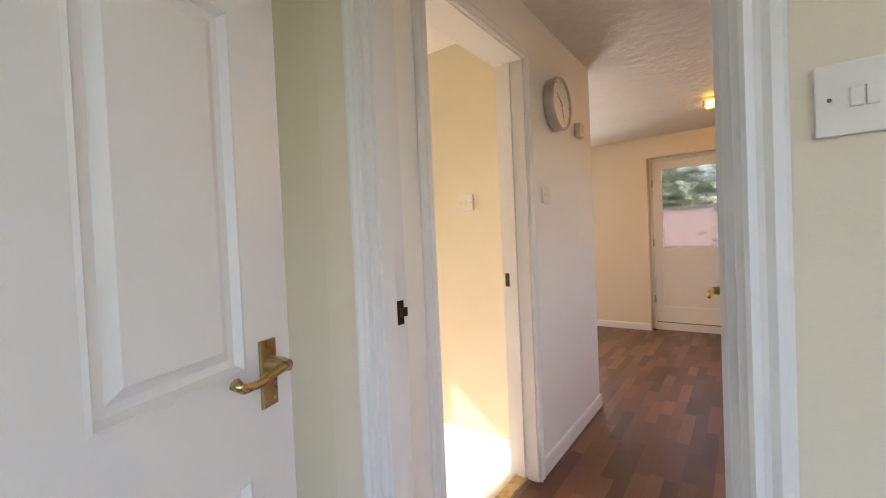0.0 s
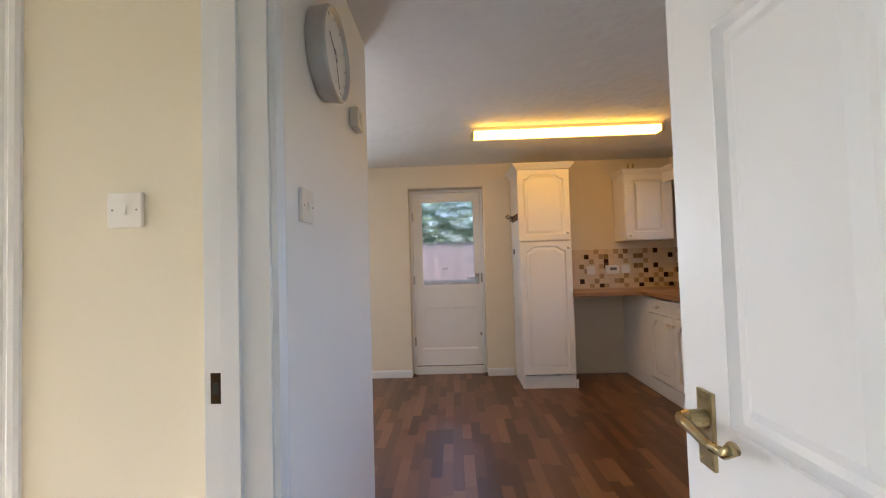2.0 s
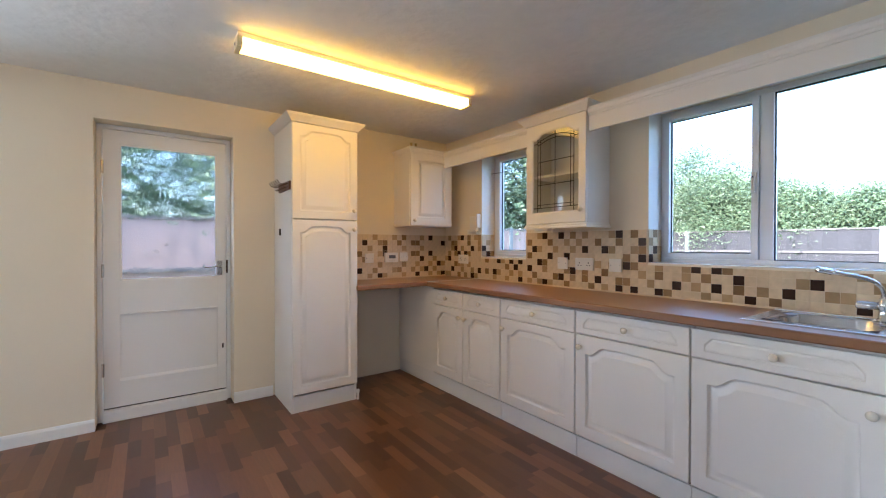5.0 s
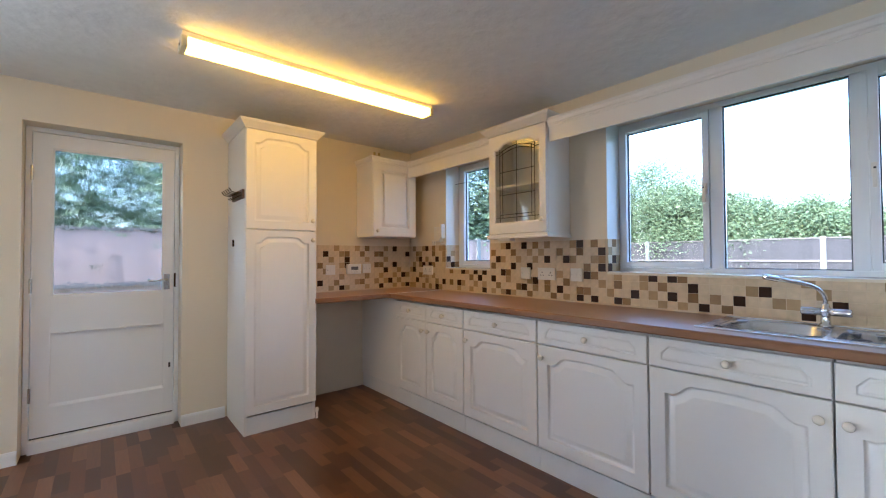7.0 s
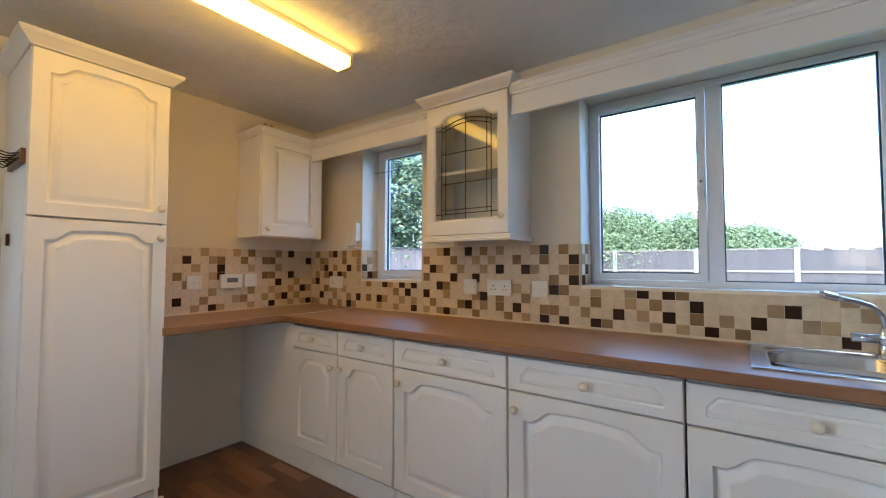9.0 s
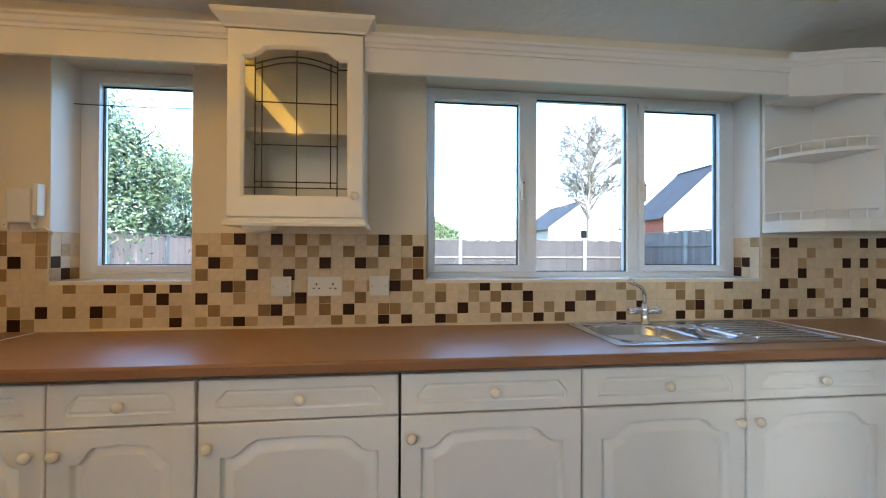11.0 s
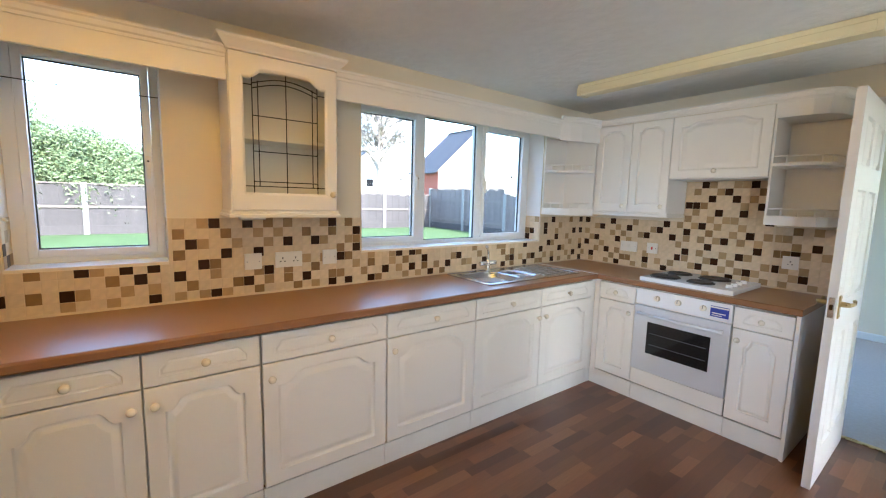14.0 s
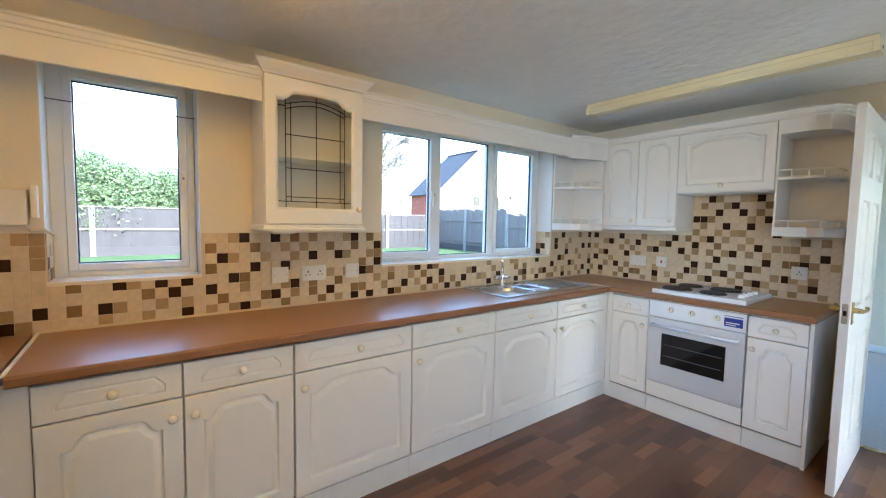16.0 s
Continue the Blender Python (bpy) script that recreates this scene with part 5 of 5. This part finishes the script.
for x, y, h, r in ((-2.2, 10.0, 4.4, 1.7), (-0.6, 10.3, 3.9, 1.6), (0.9, 10.0, 4.6, 1.8), (2.8, 10.2, 4.2, 1.7), (4.6, 9.9, 4.6, 1.7), (6.3, 10.1, 4.4, 1.7), (8.0, 9.7, 4.3, 1.7), (9.8, 9.8, 4.0, 1.7)):
    bush(x, y, h, r, 9000 if -3 < x < 2 else 20000, 0.055)
for x, y, h, r in ((13.3, 7.6, 3.75, 1.6), (13.1, 9.5, 3.5, 1.5), (12.9, 6.7, 2.8, 1.4), (12.9, 5.2, 2.3, 1.2), (13.4, 3.6, 2.1, 1.1), (13.6, 2.2, 1.75, 1.0)):
    bush(x, y, h, r, 42000, 0.036)


def bare_tree(base, h, label):
    """A leafless birch: forked twigs from a tapered trunk."""
    t = thing("tree", base, 0, label, "tree")
    bm = bmesh.new()
    tube([(0, 0, 0), (0.1, 0, h * 0.4), (0, 0.1, h)], [0.22, 0.17, 0.05], 6, bm)
    part("trunk", bm, BARK, t)
    vs, fs = [], []
    rng = random.Random(9)

    def twig(p, d, ln, r, depth):
        q = p + d * ln
        s = d.orthogonal().normalized()
        s2 = d.cross(s)
        k = len(vs)
        for c, rr in ((p, r), (q, r * 0.6)):
            vs.extend([tuple(c + s * rr), tuple(c + s2 * rr), tuple(c - s * rr), tuple(c - s2 * rr)])
        for i in range(4):
            fs.append((k + i, k + (i + 1) % 4, k + 4 + (i + 1) % 4, k + 4 + i))
        if depth:
            for _ in range(3):
                nd = (d + Vector((rng.gauss(0, 0.5), rng.gauss(0, 0.5), rng.gauss(0.05, 0.35)))).normalized()
                twig(p + d * ln * rng.uniform(0.5, 1.0), nd, ln * 0.68, r * 0.72, depth - 1)
    for k in range(26):
        z = h * (0.32 + 0.024 * k)
        a = k * 2.4
        twig(Vector((0, 0, z)), Vector((math.cos(a), math.sin(a), 0.9)).normalized(), h * 0.165 * (1.25 - z / h * 0.6), 0.07, 5)
    me = bpy.data.meshes.new("twigs")
    me.from_pydata(vs, [], fs)
    me.materials.append(BARK)
    o = new("twigs", me)
    o.parent = t


bare_tree((23.5, -8.3, lawn_z(23)), 8.0, "leafless garden tree against the sky")


def house(base, rz, w, dp, eaves, ridge, label, gable_mat, wall_mat=None):
    """Gabled house; the ridge runs along local x."""
    t = thing("house", base, rz, label, "house")
    part("wall", boxes([((0, 0, 0), (w, dp, eaves))]), wall_mat or BRICK, t, "pale walls" if wall_mat else "red brick walls")
    bm = bmesh.new()
    for x in (-0.02, w + 0.02):
        f = [bm.verts.new((x, y, z)) for y, z in ((0, 0.02), (dp, 0.02), (dp, eaves), (dp / 2, ridge - 0.05), (0, eaves))]
        bm.faces.new(f)
    part("gable", bm, gable_mat, t, "pale gable walls")
    bm = bmesh.new()
    for s in (0, 1):
        y0, y1 = (-0.35, dp / 2) if s == 0 else (dp + 0.35, dp / 2)
        k = (ridge - eaves) / (dp / 2)
        za, zb = eaves - 0.35 * k, ridge
        lo = [bm.verts.new((x, y, z)) for x, y, z in ((-0.08, y0, za), (w + 0.1, y0, za), (w + 0.1, y1, zb), (-0.08, y1, zb))]
        hi = [bm.verts.new((v.co.x, v.co.y, v.co.z + 0.06)) for v in lo]
        bm.faces.new(lo)
        bm.faces.new(hi)
        for i in range(4):
            bm.faces.new((lo[i], lo[(i + 1) % 4], hi[(i + 1) % 4], hi[i]))
    bmesh.ops.recalc_face_normals(bm, faces=bm.faces[:])
    rf2 = part("roof", bm, SLATE, t, "grey slate roof")
    part("ridge_tiles", box((-0.08, dp / 2 - 0.12, ridge + 0.0), (w + 0.1, dp / 2 + 0.12, ridge + 0.12), 0.02), SLATE, rf2)
    for x in (w * 0.2, w * 0.6):
        wd = part("window", box((x, -0.05, eaves - 1.6), (x + 1.1, 0.02, eaves - 0.5)), UPVC, t, "white framed window")
        part("pane", box((x + 0.08, -0.07, eaves - 1.52), (x + 1.02, -0.052, eaves - 0.58)), OVENGL, wd)
    wd = part("window", box((-0.08, dp / 2 - 0.5, eaves - 1.2), (-0.02, dp / 2 + 0.5, eaves - 0.2)), UPVC, t, "white framed gable window")
    part("pane", box((-0.1, dp / 2 - 0.42, eaves - 1.12), (-0.081, dp / 2 + 0.42, eaves - 0.28)), OVENGL, wd)
    return t


house((27.7, -24.6, lawn_z(30)), 0, 4.2, 8.6, 3.5, 7.3, "red brick house with a slate roof and pale gable", PALEB)
house((42.0, -20.8, lawn_z(42)), 0, 10.0, 8.0, 3.4, 6.3, "distant pale house with a grey roof", PALEB, PALEB)


# ---- mosaic tiles ----
PITCH, GAP = 0.0515, 0.0020
TILECOL = [((0.62, 0.50, 0.34), 0.05), ((0.37, 0.255, 0.135), 0.20), ((0.25, 0.155, 0.072), 0.20), ((0.032, 0.013, 0.006), 0.015)]
TM = [mat("tile_" + n, c, 0.36, var=0.30 if n == "umber" else 0.20, scale=25, bump=0.05, bscale=40, spread=s, spec=0.13) for n, (c, s) in zip(("cream", "tan", "caramel", "umber"), TILECOL)]
TMI = [mat("tile_rest_" + n, c, 0.36, var=0.30 if n == "umber" else 0.20, scale=25, bump=0.05, bscale=40, spread=s, island=True, spec=0.13) for n, (c, s) in zip(("cream", "tan", "caramel", "umber"), TILECOL)]


def tile_geo(w, h):
    k, d = 0.0009, 0.0010
    v = [(0, 0, 0), (w, 0, 0), (w, 0, h), (0, 0, h), (0, -d + 0.001, 0), (w, -d + 0.001, 0), (w, -d + 0.001, h), (0, -d + 0.001, h), (k, -d, k), (w - k, -d, k), (w - k, -d, h - k), (k, -d, h - k)]
    f = [(8, 9, 10, 11)]
    for a, b in ((0, 4), (4, 8)):
        for i in range(4):
            j = (i + 1) % 4
            f.append((a + i, a + j, b + j, b + i))
    return v, f


TILES = []
tv, tf = tile_geo(PITCH - GAP, PITCH - GAP)
for m in TM:
    me = bpy.data.meshes.new("tile")
    me.from_pydata(tv, [], tf)
    me.materials.append(m)
    TILES.append(me)
trng = random.Random(11)


def pick(grid, i, j):
    """Mostly cream; coloured tiles keep apart, with the odd pair."""
    near = [grid.get((i - 1, j), 0), grid.get((i, j - 1), 0), grid.get((i - 1, j - 1), 0), grid.get((i + 1, j - 1), 0)]
    n = (near[0] > 0) + (near[1] > 0)
    if trng.random() > (0.66, 0.36, 0.12)[n] or (near[1] and grid.get((i, j - 2), 0)):
        return 0
    u = trng.random()
    if 3 not in near[:2] and u < 0.36:
        return 3
    return 1 if u < 0.74 else 2


# the mosaics, top course first, each from its left end; t tan, c caramel, d umber
MOSAIC = ("d.t..td.c.tt.............td..d.c.t...td.c.....................................d....c..",
          "...ct...c..t...........c...c..t.t..c..c..d..................................d...t.....",
          "...td.t..d.t............dt..t..t.d..dt..tc..................................d..t....d.",
          "t.t.cd.dc..............c...d..d........c.d.....................................d..t...",
          ".td..........c..dt.d.d...dc........t.t.dc..t..td.dc.........t....tt....d.....dt....t..",
          "d...ctt.t.........c.d..d..t...td.c..c....t.c..t.c..d....td...t....c.c......d....dt....",
          "t..d..t..t.d.c.dt..t.t..c...cd.t.c.d..cc..t..d.t.d.c.t.d..tt..d....cd.t.cd..t.t...t.d.",
          ".tt..c.t.dt....t..t..d.t.tdt..c...c.t.d.d..dc...t.t.d.c.....d.....d.c..d..tc..d.t..t..")
MOSAIC_HOB = ("....................dt..ttd..........",
              "...................t..td...c.........",
              ".....................d..d.t..........",
              "..................ddc....t.d.........",
              "...................t..d..d...........",
              "..................t..t.tt...d..d.....",
              ".d....d...t....d.t.td.t..t.....c.t.d.",
              "...td..t.d...td...d..c..t.d.ttt....t.",
              ".t....t.t..td...d.t.t.td.t.t...t.d...",
              "..td...d.t.......t...d.....d.ccdt.t..",
              ".d..t.............d.t..t.dt........d.",
              "...t.d.t....t....dt..td.t...tdt.t....",
              "t.d...t.cc..d.t.t..td..t.tdt...td....",
              "..t..t.d..t.t..d.....t..d.t.t.t..t.d.")
MOSAIC_NORTH = ("........t...t.c...t.d.....",
                "......d..tc..c..cc.....d..",
                ".......t..d...t...t.......",
                ".....c...td.....cc..d.....",
                "......t...........d..t....",
                ".........t....t..t..t.dt..",
                ".....d..t...tc..t.td.t....",
                ".......t.dt...t..d..t.td..")


def splashback(name, base, rz, areas, shift, keep, label, rows=()):
    """Grout bed with tiles; areas as (x0, x1, z0, z1) in the wall's plane; shift: where the first column starts; keep: the stretch whose tiles are single pieces; rows: a known pattern."""
    bed = boxes([((a[0], -0.006, a[2]), (a[1], -0.001, a[3])) for a in areas])
    t = part(name, bed, GROUT)
    t.matrix_world = pose(base[0], base[1], base[2], 0, 0, rz)
    tagged(t, label, "wall tiles", kind="structure")
    grid, rv, rf, rm, single = {}, [], [], [], 0
    x0, x1 = min(a[0] for a in areas), max(a[1] for a in areas)
    z0, z1 = min(a[2] for a in areas), max(a[3] for a in areas)
    for j in range(int((z1 - z0) / PITCH) + 1):
        for i in range(int((x1 - x0) / PITCH) + 3):
            x, z = x0 + shift + i * PITCH + GAP / 2, z0 + j * PITCH + GAP / 2
            cx, cz = x + PITCH / 2, z + PITCH / 2
            c = pick(grid, i, j)
            if j < len(rows) and i < len(rows[-1 - j]):
                c = ".tcd".index(rows[-1 - j][i])
            grid[(i, j)] = c
            hit = next((a for a in areas if a[0] <= cx <= a[1] and a[2] <= cz <= a[3]), None)
            if hit is None:
                continue
            xl = max(x, hit[0])
            w, h = min(x + PITCH - GAP, hit[1]) - xl, min(PITCH - GAP, hit[3] - z)
            x = xl
            if w < 0.006 or h < 0.006:
                continue
            full = w > PITCH - GAP - 0.001 and h > PITCH - GAP - 0.001
            if full and keep[0] <= cx <= keep[1] and single < 300:
                o = new("tile", TILES[c])
                o.parent = t
                o.location = (x, -0.006, z)
                single += 1
            else:
                v, f = tile_geo(w, h)
                n = len(rv)
                rv += [(x + p[0], p[1] - 0.006, z + p[2]) for p in v]
                rf += [tuple(n + k for k in q) for q in f]
                rm += [c] * len(f)
    if rf:
        me = bpy.data.meshes.new("tiles")
        me.from_pydata(rv, [], rf)
        for m in TMI:
            me.materials.append(m)
        me.polygons.foreach_set("material_index", rm)
        o = new("tiles", me)
        o.parent = t
        tagged(o, kind="stuff")
    return t


TT = ZT + 8 * PITCH
Y0 = YN - 0.001
splashback("tiles_east", (XW, Y0, 0), -90,
           [(0.0, Y0 - SMALL[1], ZT, TT), (Y0 - SMALL[1], Y0 - SMALL[0], ZT, WZ0 - 0.012), (Y0 - SMALL[0], Y0 - BIG[1], ZT, TT), (Y0 - BIG[1], Y0 - BIG[0], ZT, WZ0 - 0.012), (Y0 - BIG[0], Y0 - YS - 0.001, ZT, TT)],
           Y0 - 4.185 - 23 * PITCH, (0.55, 2.1), "cream, tan and dark brown mosaic wall tiles", MOSAIC)
splashback("tiles_south", (XW - 0.0005, YS, 0), 180, [(0.0, XW - 1.13, ZT, TT), (XW - 1.13, XW - 0.545, ZT, 1.61), (XW - 0.545, XW - 0.245, ZT, TT)], -0.0106, (0.75, 1.8), "cream, tan and dark brown mosaic tiles behind the hob", MOSAIC_HOB)
splashback("tiles_north", (0.826, YN, 0), 0, [(0.0, XW - 0.828, ZT, TT)], -0.0370, (0.0, 1.3), "cream, tan and dark brown mosaic tiles by the larder", MOSAIC_NORTH)
# tiled window reveals below the tile line
for k, (yy, rz, xx, lab) in enumerate(((BIG[0], 0, XW, "south"), (BIG[1], 180, XW + 0.158, "north"), (SMALL[1], 180, XW + 0.158, "north"))):
    splashback("tiles_reveal", (xx, yy, 0), 180 if rz == 0 else 0, [(-0.158, -0.001, WZ0 + 0.005, TT)], 0.0, (9, 9), "mosaic tiles on the window reveal")

# ---- floor of woodstrip vinyl ----
FLOORCOL = [(0.105, 0.039, 0.015), (0.142, 0.057, 0.023), (0.072, 0.025, 0.009), (0.178, 0.078, 0.033)]
FM = [mat("walnut_strip", c, 0.34, var=0.30, scale=9, bump=0.05, bscale=60, spread=0.16, spec=0.75, stretch=(9.0, 0.9, 1.0)) for c in FLOORCOL]
FMI = [mat("walnut_strip_rest", c, 0.34, var=0.30, scale=9, bump=0.05, bscale=60, spread=0.16, island=True, spec=0.75, stretch=(9.0, 0.9, 1.0)) for c in FLOORCOL]
FBED = mat("dark_floor_joint", (0.05, 0.022, 0.014), 0.5)
fl = tagged(part("floor", boxes([((XC - 0.05, YS - 0.05, -0.1), (XW, YC, -0.003)), ((-3.9, YC, -0.1), (XW, YN, -0.003)), ((BDX[0], YN, -0.1), (BDX[1], YN + 0.14, -0.003))]), FBED), "dark walnut-effect woodstrip floor", "floor", kind="structure")
SW = 0.064
frng = random.Random(5)
single, rv, rf, rm = 0, [], [], []


def strip(x, y, w, ln):
    k = 0.0
    return [(x + k, y + k, -0.003), (x + w - k, y + k, -0.003), (x + w - k, y + ln - k, -0.003), (x + k, y + ln - k, -0.003), (x + k, y + k, 0.0), (x + w - k, y + k, 0.0), (x + w - k, y + ln - k, 0.0), (x + k, y + ln - k, 0.0)]


SF = [(4, 5, 6, 7), (0, 1, 5, 4), (1, 2, 6, 5), (2, 3, 7, 6), (3, 0, 4, 7)]
ncol = int((XW + 3.9) / SW) + 1
for i in range(ncol):
    x = -3.9 + i * SW
    xa, xb = x, min(x + SW, XW)
    if xb - xa < 0.004:
        continue
    ya, yb2 = (YC, YN) if xb <= XC - 0.05 else (YS - 0.05, YN)
    if BDX[0] < xa and xb < BDX[1]:
        yb2 = YN + 0.1
    y = ya - frng.random() * 0.4
    while y < yb2:
        ln = frng.choice((0.24, 0.30, 0.36, 0.42))
        y0, y1 = max(y, ya), min(y + ln, yb2)
        y += ln
        if y1 - y0 < 0.004:
            continue
        c = frng.choices((0, 1, 2, 3), (4, 3.2, 3, 2))[0]
        if -0.7 < x < 1.35 and 1.6 < y0 and y1 < 4.6 and single < 300:
            me = bpy.data.meshes.new("strip")
            me.from_pydata(strip(0, 0, xb - xa, y1 - y0), [], SF)
            me.materials.append(FM[c])
            o = new("floor_strip", me)
            o.parent = fl
            o.location = (xa, y0, 0)
            single += 1
        else:
            n = len(rv)
            rv += strip(xa, y0, xb - xa, y1 - y0)
            rf += [tuple(n + k for k in q) for q in SF]
            rm += [c] * 5
me = bpy.data.meshes.new("floor_strips")
me.from_pydata(rv, [], rf)
for m in FMI:
    me.materials.append(m)
me.polygons.foreach_set("material_index", rm)
o = new("floor_strips", me)
o.parent = fl
tagged(o, kind="stuff")
